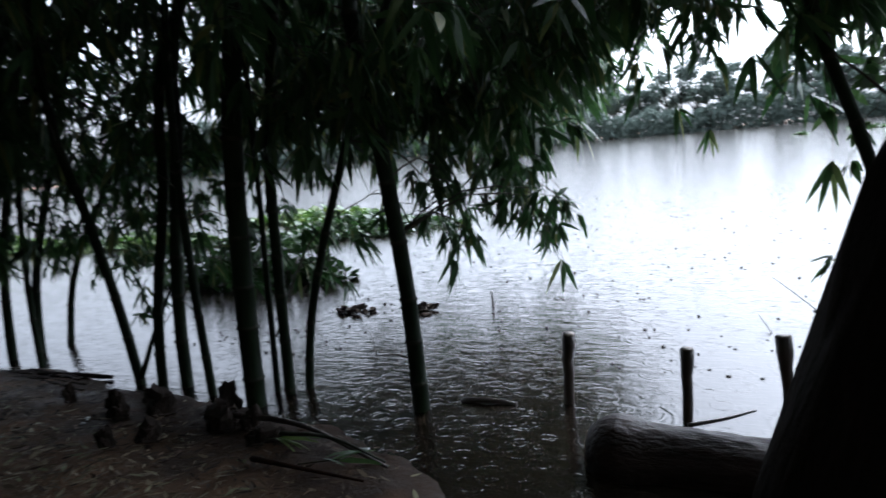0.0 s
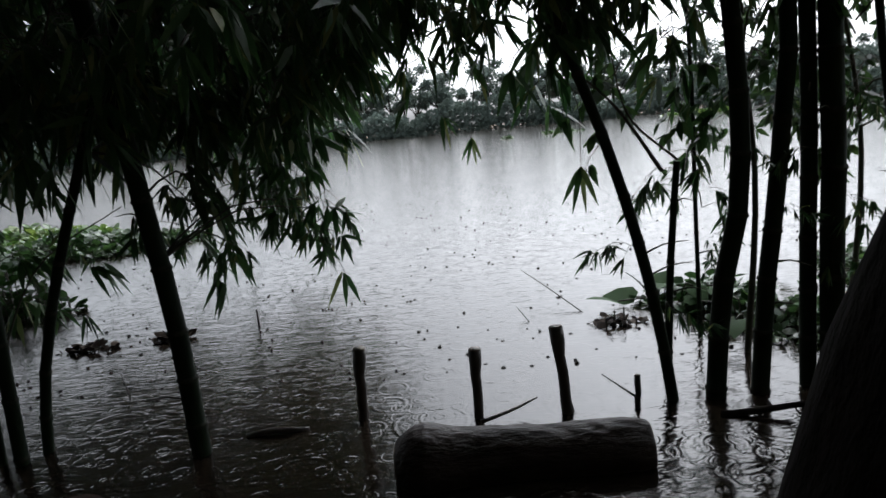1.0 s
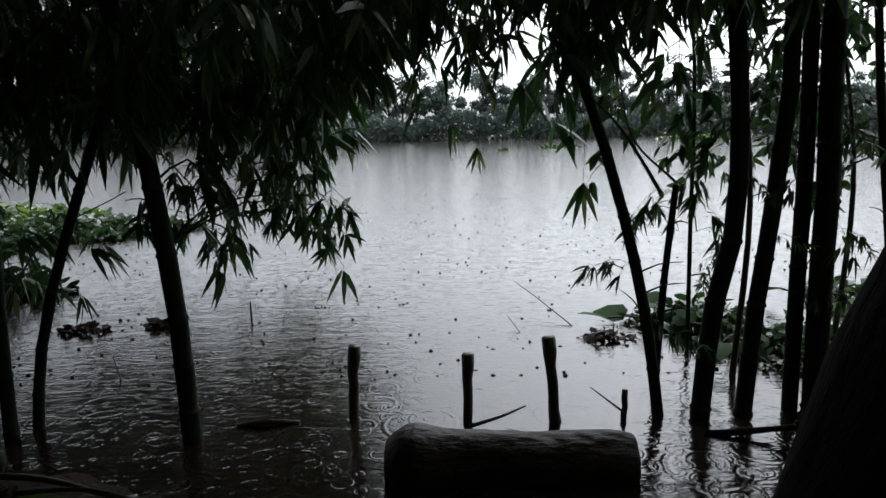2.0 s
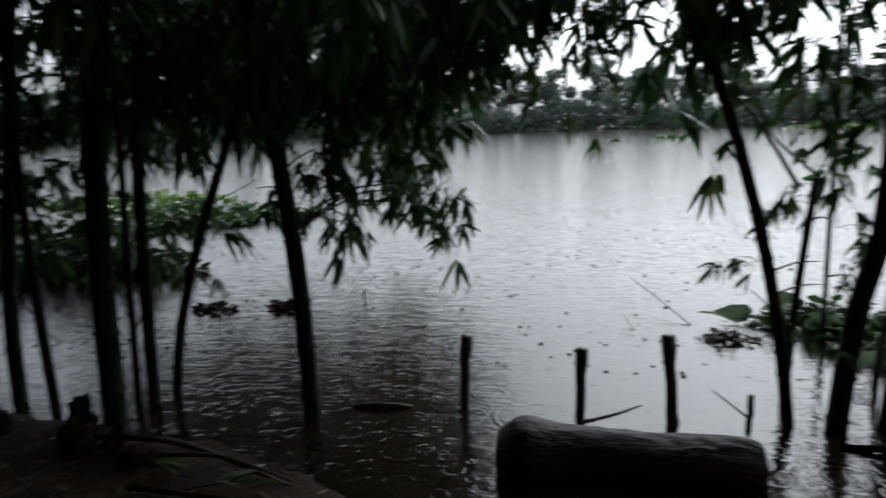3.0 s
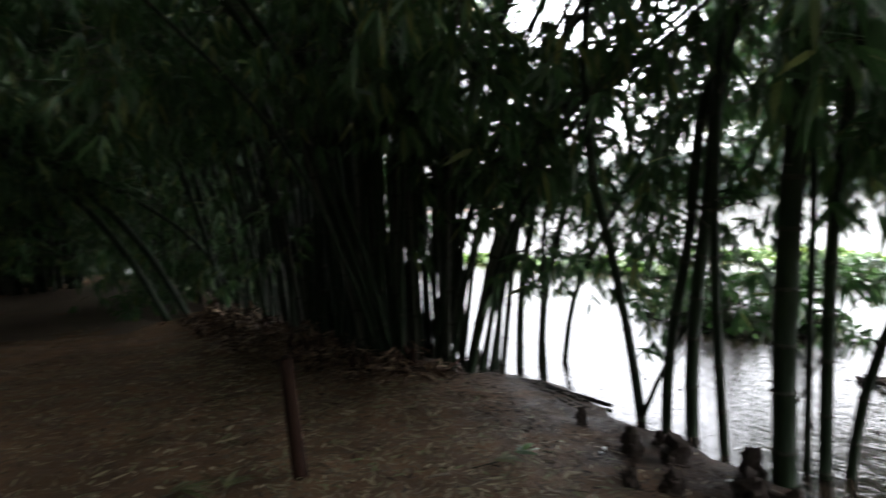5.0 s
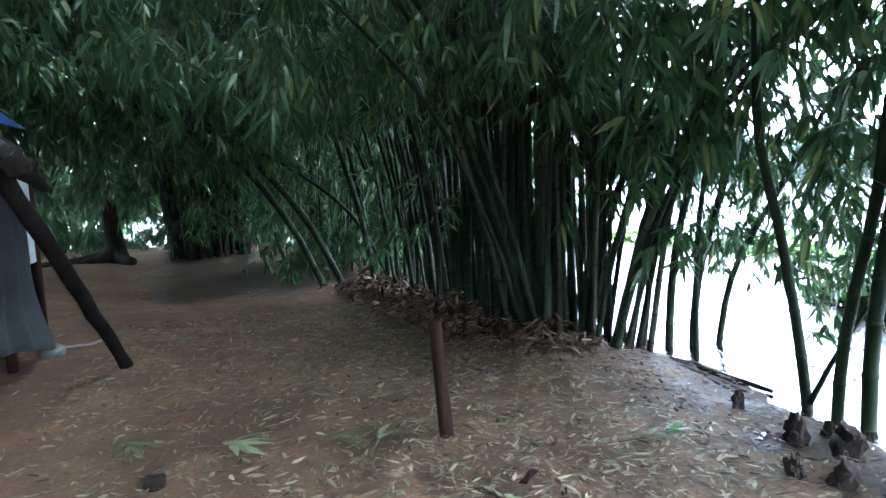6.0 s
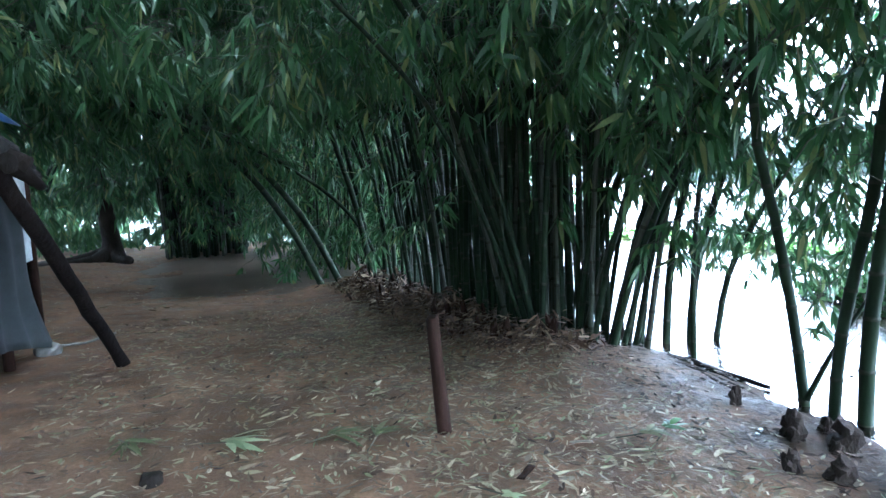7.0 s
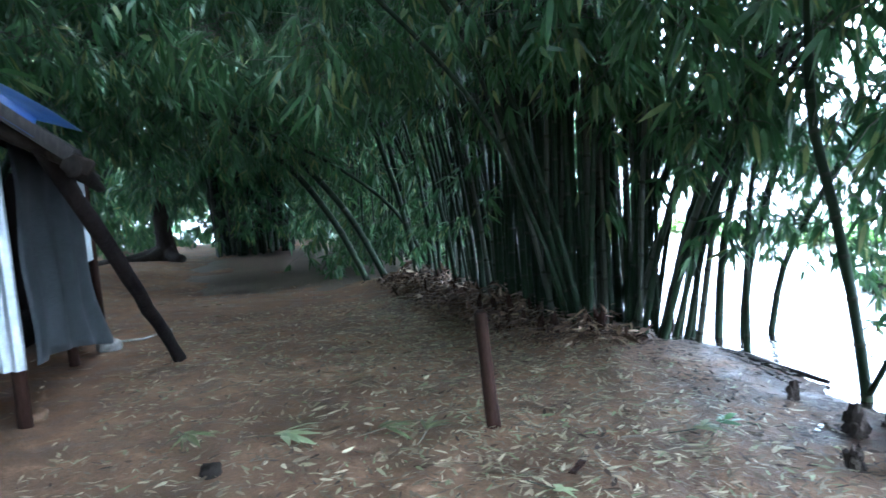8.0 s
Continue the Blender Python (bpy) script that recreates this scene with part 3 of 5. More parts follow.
front = scattered(175, (-4.6, 0.3), (2.9, 4.4), low_left, 2.9, 1.0, lambda x, y, z: x > -2.4 or RNG.uniform() < 0.4)
front += scattered(44, (-5.6, -2.6), (3.2, 4.6), lambda x, y: 0.5, 1.7, 0.6)
front += scattered(34, (-5.3, -3.4), (3.2, 4.4), lambda x, y: 0.75, 2.3, 0.8)
front += scattered(46, (-5.5, -0.3), (2.8, 4.6), lambda x, y: 2.4, 5.0)
# single hanging sprigs under the canopy's edge
for x, y, z, az, sc in [(-1.2, 3.9, 1.05, 0.2, 0.7), (-1.1, 3.7, 1.2, 0.1, 0.8), (-0.75, 3.8, 1.1, 2.6, 0.7), (-1.15, 3.6, 0.95, 2.0, 0.5),
                         (-2.6, 3.6, 0.9, 1.0, 0.9), (-3.1, 3.7, 0.95, 2.0, 0.9), (-4.2, 3.5, 1.0, 4.0, 0.9), (-3.7, 3.6, 0.75, 5.0, 0.7),
                         (-4.6, 3.7, 0.8, 1.5, 0.9), (-2.9, 3.9, 0.7, 0.5, 0.8), (-1.75, 3.9, 1.1, 0.2, 0.8), (-2.0, 4.2, 0.9, 0.2, 0.9)]:
    front.append((x, y, z, az, sc))
right = scattered(32, (0.45, 1.3), (3.1, 3.9), low_right, 2.8)
right += scattered(16, (1.0, 2.6), (3.0, 4.4), lambda x, y: 2.3, 4.8)
for _ in range(22):
    y, u = RNG.uniform(3.3, 4.2), RNG.uniform(-0.37, -0.17)
    front.append((u * y, y, 1.5 + y * RNG.uniform(-0.11, 0.05), RNG.uniform(0, 6.28), 0.7))
# tips that hang into the gap on both its sides
for _ in range(32):
    y, u = RNG.uniform(3.2, 4.3), RNG.uniform(-0.16, 0.015)
    front.append((u * y, y, 1.5 + 0.42 + y * RNG.uniform(0.02, 0.30), RNG.uniform(0, 6.28), 0.8))
for _ in range(20):
    y, u = RNG.uniform(3.3, 4.0), RNG.uniform(0.12, 0.26)
    right.append((u * y, y, 1.5 + 0.42 + y * RNG.uniform(0.03, 0.26), RNG.uniform(0, 6.28), 0.75))
# nothing droops into the open view over the water
front = [s for s in front if not ((s[0] + 0.6 * s[4] * math.cos(s[3])) / (s[1] + 0.6 * s[4] * math.sin(s[3])) > -0.135 and s[2] < 1.5 + 0.05 * s[1] + 0.4 * s[4])]
hang(front, BAMBOO[:13])
hang(right, BAMBOO[13:19], first=13)
side = [(1.25, 3.5, 1.25, 0.5, 0.6), (1.55, 4.1, 1.0, 3.5, 0.6), (1.62, 4.05, 0.85, 0.5, 0.6), (1.3, 3.45, 1.15, 3.3, 0.5), (1.6, 4.1, 1.35, 1.0, 0.6)]
hang(side, BAMBOO[18:20], first=18)
low_sprigs = []
for x, z in ((1.5, 1.2), (1.42, 0.85), (1.38, 0.62), (1.66, 1.4), (1.64, 0.95), (1.85, 1.2), (1.8, 0.7), (1.95, 1.0), (1.05, 0.5), (0.98, 0.8), (1.52, 1.5), (1.9, 1.5)):
    low_sprigs.append((x, RNG.uniform(3.15, 3.3), z, RNG.uniform(0, 6.28), RNG.uniform(0.28, 0.5)))
hang(low_sprigs, BAMBOO[13:18], first=13)


def two_tufts():
    """Single tufts on long threads of twig in front of the open water."""
    for (x, y, z), top, n, size in (((0.23, 3.99, 1.41), (0.2, 3.9, 2.0), 4, 0.17), ((0.76, 3.44, 1.22), (0.66, 3.4, 1.75), 4, 0.25)):
        t = thing("twig", "bamboo twig hanging on its own with drooping leaves", "twig", top, "hanging twigs")
        v, f = tube(smooth_line([top, ((top[0] + x) / 2 + 0.05, y, (top[2] + z) / 2 + 0.05), (x, y, z)], 8), np.linspace(0.003, 0.0015, 8), 4)
        joined("stalk", v, f, M_TWIG, t)
        rng = np.random.default_rng(n)
        way = unit(np.stack([np.linspace(-0.55, 0.32, n) + rng.normal(0, 0.05, n), rng.uniform(-0.4, 0.4, n), -np.ones(n)], 1))
        sd = unit(np.cross(way, np.stack([rng.uniform(-0.9, 0.9, n), np.ones(n), np.zeros(n)], 1)))
        v, f = blades(np.array([[x, y, z]] * n), way, sd, size * rng.uniform(0.75, 1.0, n), np.full(n, size * 0.13), np.full(n, 0.05))
        joined("leaves", v, f, M_LEAF, t)


two_tufts()


def shrub(x, y, spots, name_label):
    t = thing("shrub", name_label, "shrub", (x, y, 0))
    v, f = tube(smooth_line([(x, y, -0.2), (x + 0.05, y, 1.2), (x - 0.15, y + 0.1, 2.6)], 12), np.linspace(0.022, 0.01, 12), 7)
    joined("trunk", v, f, M_TWIG, t)
    foliage("crown", spots, t, M_BROAD, BROAD_SPRAYS, branches=[((x, y, s[2] - 0.1), s[:3]) for s in spots[::3]])


shrub(1.75, 3.75, scattered(30, (1.0, 2.5), (3.5, 4.4), lambda x, y: 1.2, 2.7, 0.9), "small broad-leaved tree among the bamboo stems")
shrub(2.7, 4.3, scattered(34, (2.2, 3.6), (3.8, 5.0), lambda x, y: 0.8, 2.9, 1.0), "broad-leaved shrub standing in flood water")


# ---- the dense clump on the bank ----
def clump(label, stems, at, sprays, mat_cycle=(M_CULM, M_CULM, M_CULM, M_CULM_OLD, M_CULM), twigs=True):
    t = thing("bamboo_clump", label, "bamboo", (at[0], at[1], on_ground(*at)))
    for i, (pts, r0, r1) in enumerate(stems):
        culm("culm", pts, r0, r1, t, mat_cycle[i % len(mat_cycle)], seed=i + 50, sides=8 if twigs and at[0] > -9 else 5)
    foliage("leaves", sprays, t, kinds=SPRAYS if twigs else COARSE_SPRAYS, twigs=twigs)
    return t


def clump_stems(n, xr, front_y, depth, lean, height_top, seed, r=(0.021, 0.037)):
    rng = np.random.default_rng(seed)
    out = []
    for _ in range(n):
        x = rng.uniform(*xr)
        y = front_y(x) + depth * rng.uniform() ** 1.2
        lx, ly = lean(x, y)
        lx, ly = lx + rng.normal(0, 0.3), ly + rng.normal(0, 0.22)
        z0, h = on_ground(x, y) - 0.15, height_top * rng.uniform(0.7, 1.1)
        pts = [(x, y, z0), (x + lx * 0.18, y + ly * 0.18, h * 0.33), (x + lx * 0.5, y + ly * 0.5, h * 0.66), (x + lx * 1.2, y + ly * 1.2, h)]
        r0 = rng.uniform(*r)
        out.append((pts, r0, r0 * 0.55))
    return out


def main_front(x):
    return float(np.interp(x, [-10, -8.5, -7.2, -5.6, -4.9], [1.4, 1.62, 1.7, 1.82, 2.15]))


main = clump_stems(50, (-9.3, -6.4), main_front, 0.8, lambda x, y: (0.15 * (x + 6.8), 0.1), 5.2, 5)
main += clump_stems(52, (-6.7, -4.95), main_front, 0.7, lambda x, y: (0.35 * (x + 6.3), 0.25 * (x + 6.3)), 5.2, 7)
main += clump_stems(16, (-5.6, -4.95), lambda x: main_front(x) + 0.3, 0.5, lambda x, y: (1.0, 1.1), 4.2, 6, (0.022, 0.034))
main += clump_stems(26, (-6.6, -5.3), lambda x: main_front(x) + 0.25, 0.9, lambda x, y: (0.3 * (x + 6.2), 0.2 * (x + 6.3)), 5.2, 8, (0.022, 0.036))
main += clump_stems(12, (-6.5, -5.2), lambda x: main_front(x) + 0.1, 0.6, lambda x, y: (0.25 * (x + 6.0), 0.2 * (x + 6.1)), 5.0, 41, (0.024, 0.04))
main += clump_stems(26, (-9.0, -6.8), main_front, 0.5, lambda x, y: (-0.2, -0.7), 5.0, 42, (0.02, 0.034))
main_leaves = scattered(290, (-11, -4.6), (0.9, 3.6), lambda x, y: 2.25 if y < 2.2 else 1.9, 4.6, 1.0)
main_leaves += scattered(70, (-6.2, -4.2), (2.4, 3.8), lambda x, y: 1.35, 2.8, 0.9)
main_leaves += scattered(24, (-9.5, -5.5), (2.2, 3.4), lambda x, y: 1.0, 2.6, 0.9)
main_leaves += scattered(70, (-5.5, -3.0), (1.4, 2.8), lambda x, y: 2.05, 3.6, 1.0)
main_leaves += scattered(80, (-11.8, -9.0), (1.9, 3.4), lambda x, y: 0.2, 3.2, 0.9)
main_leaves += scattered(34, (-8.8, -6.3), (1.6, 2.2), lambda x, y: 0.6, 2.6, 0.85)
clump("dense clump of dark green bamboo culms on the bank", main, (-7, 2.1), main_leaves)


def leaning_bamboo():
    rows = [
        ([(-10.6, 0.80, 0.0), (-10.5, 0.28, 1.15), (-10.4, -0.5, 2.2), (-10.3, -1.7, 2.95), (-10.2, -3.3, 3.6)], 0.055, 0.034),
        ([(-10.2, 1.08, 0.0), (-10.3, 0.52, 1.2), (-10.3, -0.28, 2.2), (-10.2, -1.5, 3.1), (-10.0, -3.0, 4.0)], 0.055, 0.034),
        ([(-9.8, 1.75, 0.05), (-9.9, 1.2, 1.2), (-10.0, 0.3, 2.0), (-10.0, -0.8, 2.6)], 0.034, 0.02),
        ([(-9.7, 1.45, 0.05), (-9.7, 1.25, 1.3), (-9.6, 0.9, 2.6), (-9.5, 0.6, 4.2)], 0.05, 0.03),
    ]
    for i, (pts, r0, r1) in enumerate(rows):
        t = thing("bamboo", "bamboo culm leaning far over the muddy path", "bamboo", (pts[0][0], pts[0][1], on_ground(pts[0][0], pts[0][1])), "leaning bamboo")
        culm("stem", pts, r0, r1, t, seed=200 + i)
        line = smooth_line(pts, 30)[21:]
        spots = [(*(line[k] + RNG.normal(0, 0.15, 3)), RNG.uniform(0, 6.28), 1.0) for k in RNG.integers(0, len(line), 26)]
        foliage("leaves", spots, t)


leaning_bamboo()

# stems that arch far out over the water, thick with leaves
def low_out(x, y):
    return 1.5 + y * float(np.interp(x / y, [-0.9, -0.45, -0.25, -0.16, -0.1], [0.03, 0.0, -0.03, -0.02, 0.05]))


hang(scattered(195, (-6.0, -0.7), (4.6, 12.0), low_out, 5.6, 1.2, lambda x, y, z: -0.62 < x / y < -0.14, 1.5)
     + scattered(24, (-6.5, -1.2), (8.0, 12.0), lambda x, y: 1.3, 5.0, 1.3, lambda x, y, z: -0.55 < x / y < -0.15, 1.0)
     + scattered(26, (-8, -3.0), (4.2, 8.0), low_out, 6.0, 1.1, lambda x, y, z: x / y < -0.68, 1.2), BAMBOO[:9])
hang(scattered(24, (1.6, 5.0), (3.6, 6.5), lambda x, y: 1.5 + 0.08 * y, 5.5, 1.1, lambda x, y, z: x / y > 0.36, 1.3), BAMBOO[13:18], first=13)

# clumps further along the path
GAP = 0.166


def open_gap(x, y, z):
    return not (abs(y - (-0.25 + GAP * (x + 0.26))) < 0.45 and z < 1.9)


far_a = clump_stems(120, (-21.5, -18.5), lambda x: -2.6, 2.2, lambda x, y: (0.2 * (x + 20), 0.5 * (y + 1.5)), 6.5, 11, (0.04, 0.06))
clump("dark bamboo clump beside the path", far_a, (-20, -1.4), scattered(300, (-22, -17.5), (-2.8, 1.4), lambda x, y: 1.5, 6.5, 1.5)
      + scattered(120, (-18.8, -17.4), (-3.0, 1.2), lambda x, y: 0.1, 4.5, 1.3, None, 1.1))
far_b = clump_stems(26, (-15.5, -12.5), lambda x: 0.9 + 0.05 * (x + 14), 1.3, lambda x, y: (0.1, 0.5 * (y - 1.2)), 5.0, 12, (0.02, 0.035))
clump("thin pale bamboo clump at the puddle's edge", far_b, (-14, 1.4), scattered(300, (-16.5, -11.5), (0.4, 3.6), lambda x, y: -0.2, 6.0, 1.25), (M_CULM, M_CULM, M_CULM_OLD))
far_c = clump_stems(30, (-16, -11), lambda x: -7.5, 2.0, lambda x, y: (0, 0.6), 6.5, 13, (0.03, 0.05))
clump("bamboo clump behind the hut", far_c, (-13, -6.8), scattered(480, (-17, -8.5), (-8.5, -3.0), lambda x, y: 2.0 if y > -4.5 else 1.3, 6.0, 1.35))
far_d = clump_stems(40, (-32, -25), lambda x: -16, 20, lambda x, y: (0, 0), 8.5, 14, (0.05, 0.08))
far_d = [s for s in far_d if open_gap(*s[0][0][:2], 0)]
clump("far bamboo thicket closing the path", far_d, (-28, -6), scattered(620, (-33, -24), (-17, 7), lambda x, y: -0.9, 10.0, 2.3, open_gap, 1.1)
      + scattered(520, (-27, -23), (-15, 6), lambda x, y: -1.1, 4.0, 2.0, open_gap, 0.9)
      + scattered(150, (-26, -21), (-9, -5.4), lambda x, y: -1.1, 4.0, 1.8, open_gap, 1.0), twigs=False)
over = clump_stems(5, (-13, -11.2), lambda x: 1.6, 0.8, lambda x, y: (0.4, -1.8), 5.5, 15, (0.03, 0.05))
clump("bamboo arching over the path", over, (-11, 1.6), scattered(420, (-13, -6.0), (-3.6, 1.4), lambda x, y: 1.4 + 0.125 * math.hypot(x, y), 5.6, 1.1))
# never in view: added to block light from behind the camera
behind = clump_stems(40, (-6, 9), lambda x: -7.0, 2.5, lambda x, y: (0, 0.6), 7.0, 17, (0.04, 0.06))
clump("unseen bamboo thicket behind the bank, added for shade", behind, (1, -6), scattered(380, (-9, 10), (-9.5, -4.6), lambda x, y: -0.9, 7.5, 2.2, None, 0.9), twigs=False)
# out of view on the right: added to cut the side light
aside = clump_stems(30, (4.5, 7.5), lambda x: -4.5, 7.2, lambda x, y: (-0.8, 0), 7.0, 18, (0.04, 0.06))
clump("unseen bamboo thicket beside the bank, added for shade", aside, (6, -1), scattered(360, (3.6, 9), (-6, 3.0), lambda x, y: -0.9, 7.5, 2.2, None, 0.9), twigs=False)
# mostly out of view: added to close off sky light beyond the hut
far_e = clump_stems(34, (-24, -9), lambda x: -13.5, 4.5, lambda x, y: (0, 0.6), 7.5, 24, (0.04, 0.06))
clump("added bamboo thicket beyond the hut, for shade", far_e, (-15, -11), scattered(430, (-25, -8), (-16, -7.8), lambda x, y: -0.9, 8.5, 2.2, None, 1.0), twigs=False)
# overhead canopy kept above every view, added to shade the bank
high = clump_stems(16, (-9, 3), lambda x: -4.6, 0.8, lambda x, y: (0, 3.0), 7.0, 19, (0.04, 0.06))
clump("unseen bamboo canopy high over the bank, added for shade", high, (-3, -4.2), scattered(1800, (-16, 6), (-9, 4.0), lambda x, y: max(3.6, 2.3 + 0.36 * math.hypot(x, y)), 11.0, 2.6, None, 1.3), twigs=False)
# canopy added to darken the path; only glimpsed through gaps
above = clump_stems(12, (-22, -10), lambda x: -7.0, 0.8, lambda x, y: (0, 4.0), 8.5, 27, (0.05, 0.07))
clump("added bamboo canopy over the path, for shade", above, (-16, -6.6), scattered(1100, (-25, -9), (-9, 4), lambda x, y: 3.6, 9.0, 2.0, None, 1.0)
      + scattered(420, (-27, -12), (-7, 4), lambda x, y: 4.6, 8.0, 2.8, None, 1.0)
      + scattered(420, (-24, -8.5), (-8, 2), lambda x, y: 1.6 + 0.3 * math.hypot(x, y), 9.5, 3.0, None, 1.0), twigs=False)
# added above every view: blocks the high sky and darkens the water's reflection
shade = clump_stems(8, (-7, 2), lambda x: -5.2, 0.6, lambda x, y: (0, 6.5), 8.5, 29, (0.05, 0.07))
clump("unseen bamboo canopy above the shore, added for shade", shade, (-2, -5), scattered(760, (-13, 4), (1.5, 7.0), lambda x, y: 4.6, 9.0, 2.4, None, 1.0)
      + scattered(330, (-6.5, 0.2), (4.2, 11.0), lambda x, y: 2.0 + 0.28 * y, 8.5, 2.2, lambda x, y, z: -0.62 < x / y < -0.02, 1.0), twigs=False)
# canopy added over the hut to keep sky light off its side
hutside = clump_stems(10, (-9, -3), lambda x: -7.6, 0.8, lambda x, y: (0, 2.5), 7.0, 33, (0.04, 0.06))
clump("bamboo canopy over the hut, added for shade", hutside, (-6, -7.4), scattered(260, (-10, -2.5), (-8.5, -2.2), lambda x, y: 3.7, 7.5, 2.2, None, 1.0)
      + scattered(160, (-8, 0), (-6, -0.8), lambda x, y: 4.2, 7.0, 2.4, None, 1.0), twigs=False)
# added behind the far thicket to stop light coming in low
closing = clump_stems(20, (-40, -35), lambda x: -20, 24, lambda x, y: (0, 0), 9.0, 35, (0.05, 0.08))
closing = [s for s in closing if open_gap(*s[0][0][:2], 0)]
clump("added backing thicket at the path's end, blocking light", closing, (-37, -8), scattered(420, (-40, -34), (-24, 3), lambda x, y: -1.6, 10.0, 3.2, open_gap, 1.0)
      + scattered(420, (-42, -22), (-22, 4), lambda x, y: 5.5, 11.0, 3.2, None, 1.0) + scattered(170, (-27, -17), (1.8, 4.2), lambda x, y: -0.8, 5.0, 2.0, None, 0.9), twigs=False)
# second unseen backing, added to stop light from the rear
rear = clump_stems(16, (-10, 12), lambda x: -12.5, 2.5, lambda x, y: (0, 0.6), 8.0, 36, (0.05, 0.07))
clump("unseen backing thicket behind the bank, blocking light", rear, (1, -11), scattered(300, (-13, 13), (-14, -9.5), lambda x, y: -1.6, 8.5, 3.2, None, 0.9), twigs=False)
# unseen leaves above the camera, added to shade the ground
roof_l = clump_stems(10, (-3.4, 2.6), lambda x: -3.4, 0.8, lambda x, y: (0, 1.6), 5.0, 16, (0.03, 0.045))
clump("unseen bamboo clump over the bank, added for shade", roof_l, (-0.5, -3), scattered(170, (-5, 3), (-3.5, 2.6), lambda x, y: 3.0, 5.4, 1.5))

shoreline = clump_stems(70, (-23, -10.5), lambda x: float(np.interp(x, [-23, -16, -10.5], [1.6, 2.4, 2.6])), 1.4, lambda x, y: (0, 0.6), 7.0, 43, (0.03, 0.05))
clump("bamboo thicket along the flooded shore", shoreline, (-16, 2.6), scattered(620, (-24, -10.6), (1.8, 5.0), lambda x, y: -0.2, 7.5, 1.7, None, 0.9), twigs=False)
# crowns that arch far out over the flood and darken its surface
hang(scattered(400, (-7.0, -0.8), (6.5, 13.0), lambda x, y: 1.3 + 0.085 * y, 6.0, 1.15, lambda x, y, z: -0.46 < x / y < -0.15, 1.0)
     + scattered(330, (-10.0, -3.0), (6.5, 13.0), lambda x, y: 1.35 + 0.09 * y, 6.0, 1.2, lambda x, y, z: -0.8 < x / y < -0.46, 1.0), BAMBOO[:9], kinds=COARSE_SPRAYS)
hang(scattered(170, (1.2, 6.0), (4.5, 9.0), lambda x, y: 1.4 + 0.23 * y, 6.5, 1.15, lambda x, y, z: 0.2 < x / y < 0.8, 1.0), BAMBOO[13:18], kinds=COARSE_SPRAYS, first=13)
near_sprays = clump_stems(5, (-6.5, -5.0), lambda x: 1.9, 0.3, lambda x, y: (0.6, -2.0), 4.6, 45, (0.024, 0.034))
clump("bamboo arching low over the trodden bank", near_sprays, (-5.8, 2.0), scattered(40, (-6.8, -4.6), (-0.9, 1.6), lambda x, y: 1.4 + 0.13 * math.hypot(x, y), 3.4, 0.9))


def path_tree():
    t = thing("tree", "dark tree trunk with spreading roots beside the path", "tree", (-18, -3.6, on_ground(-18, -3.6)))
    z = on_ground(-18, -3.6)
    line = smooth_line([(-18, -3.6, z - 0.1), (-18, -3.62, z + 0.8), (-18.1, -3.75, z + 2.0), (-18.2, -3.6, z + 4.2)], 14)
    v, f = tube(line, np.interp(line[:, 2], [z - 0.1, z + 0.4, z + 1.6, z + 4.2], [0.38, 0.22, 0.18, 0.14]), 14, 0.06, 8)
    joined("trunk", v, f, M_BARK, t)
    for k, (dx, dy) in enumerate(((0.3, -1.6), (0.9, -0.9), (0.8, 0.5))):
        v, f = tube(smooth_line([(-18, -3.6, z + 0.3), (-18 + dx * 0.4, -3.6 + dy * 0.4, z + 0.1), (-18 + dx, -3.6 + dy, z + 0.06)], 8), np.linspace(0.2, 0.1, 8), 8, 0.06, k)
        joined("root", v, f, M_BARK, t)
    foliage("crown", scattered(120, (-20.5, -15.5), (-6.5, -1.8), lambda x, y: 1.25, 6.5, 1.5), t, M_LEAF)


path_tree()


# ---- posts, log and driftwood in the water ----
def post(base, top, r, label, head=1.3, seed=0):
    t = thing("post", label, "post", (base[0], base[1], 0), "posts in the water")
    a, b = np.array(base), np.array(top)
    line = a + np.linspace(0, 1, 12)[:, None] * (b - a)
    line[1:-2] += np.random.default_rng(seed).normal(0, r * 0.10, (9, 3))
    rad = np.full(12, r)
    rad[-2:] = r * head
    rad[5] = r * (1.25 if seed == 3 else 1.0)
    v, f = tube(line, rad, 12, 0.05, seed)
    joined("shaft", v, f, M_WETWOOD, t)
    ax = (b - a) / np.linalg.norm(b - a)
    v, f = tube(np.array([b - ax * 0.004, b + ax * 0.006]), r * head * 0.93, 12, 0.04, seed)
    joined("cut_end", v, f, M_CUT, t, "rough sawn end")


post((-0.53, 3.33, -0.4), (-0.475, 3.26, 0.40), 0.027, "short weathered wooden post standing in the water", seed=1)
post((0.105, 3.19, -0.4), (0.12, 3.18, 0.37), 0.025, "short upright wooden post standing in the water", seed=2)
post((0.60, 3.14, -0.4), (0.535, 3.18, 0.45), 0.028, "leaning wooden post with a knot in the water", seed=3)
post((0.915, 3.14, -0.3), (0.925, 3.14, 0.17), 0.016, "thin cut stick standing in the water", 1.0, 4)


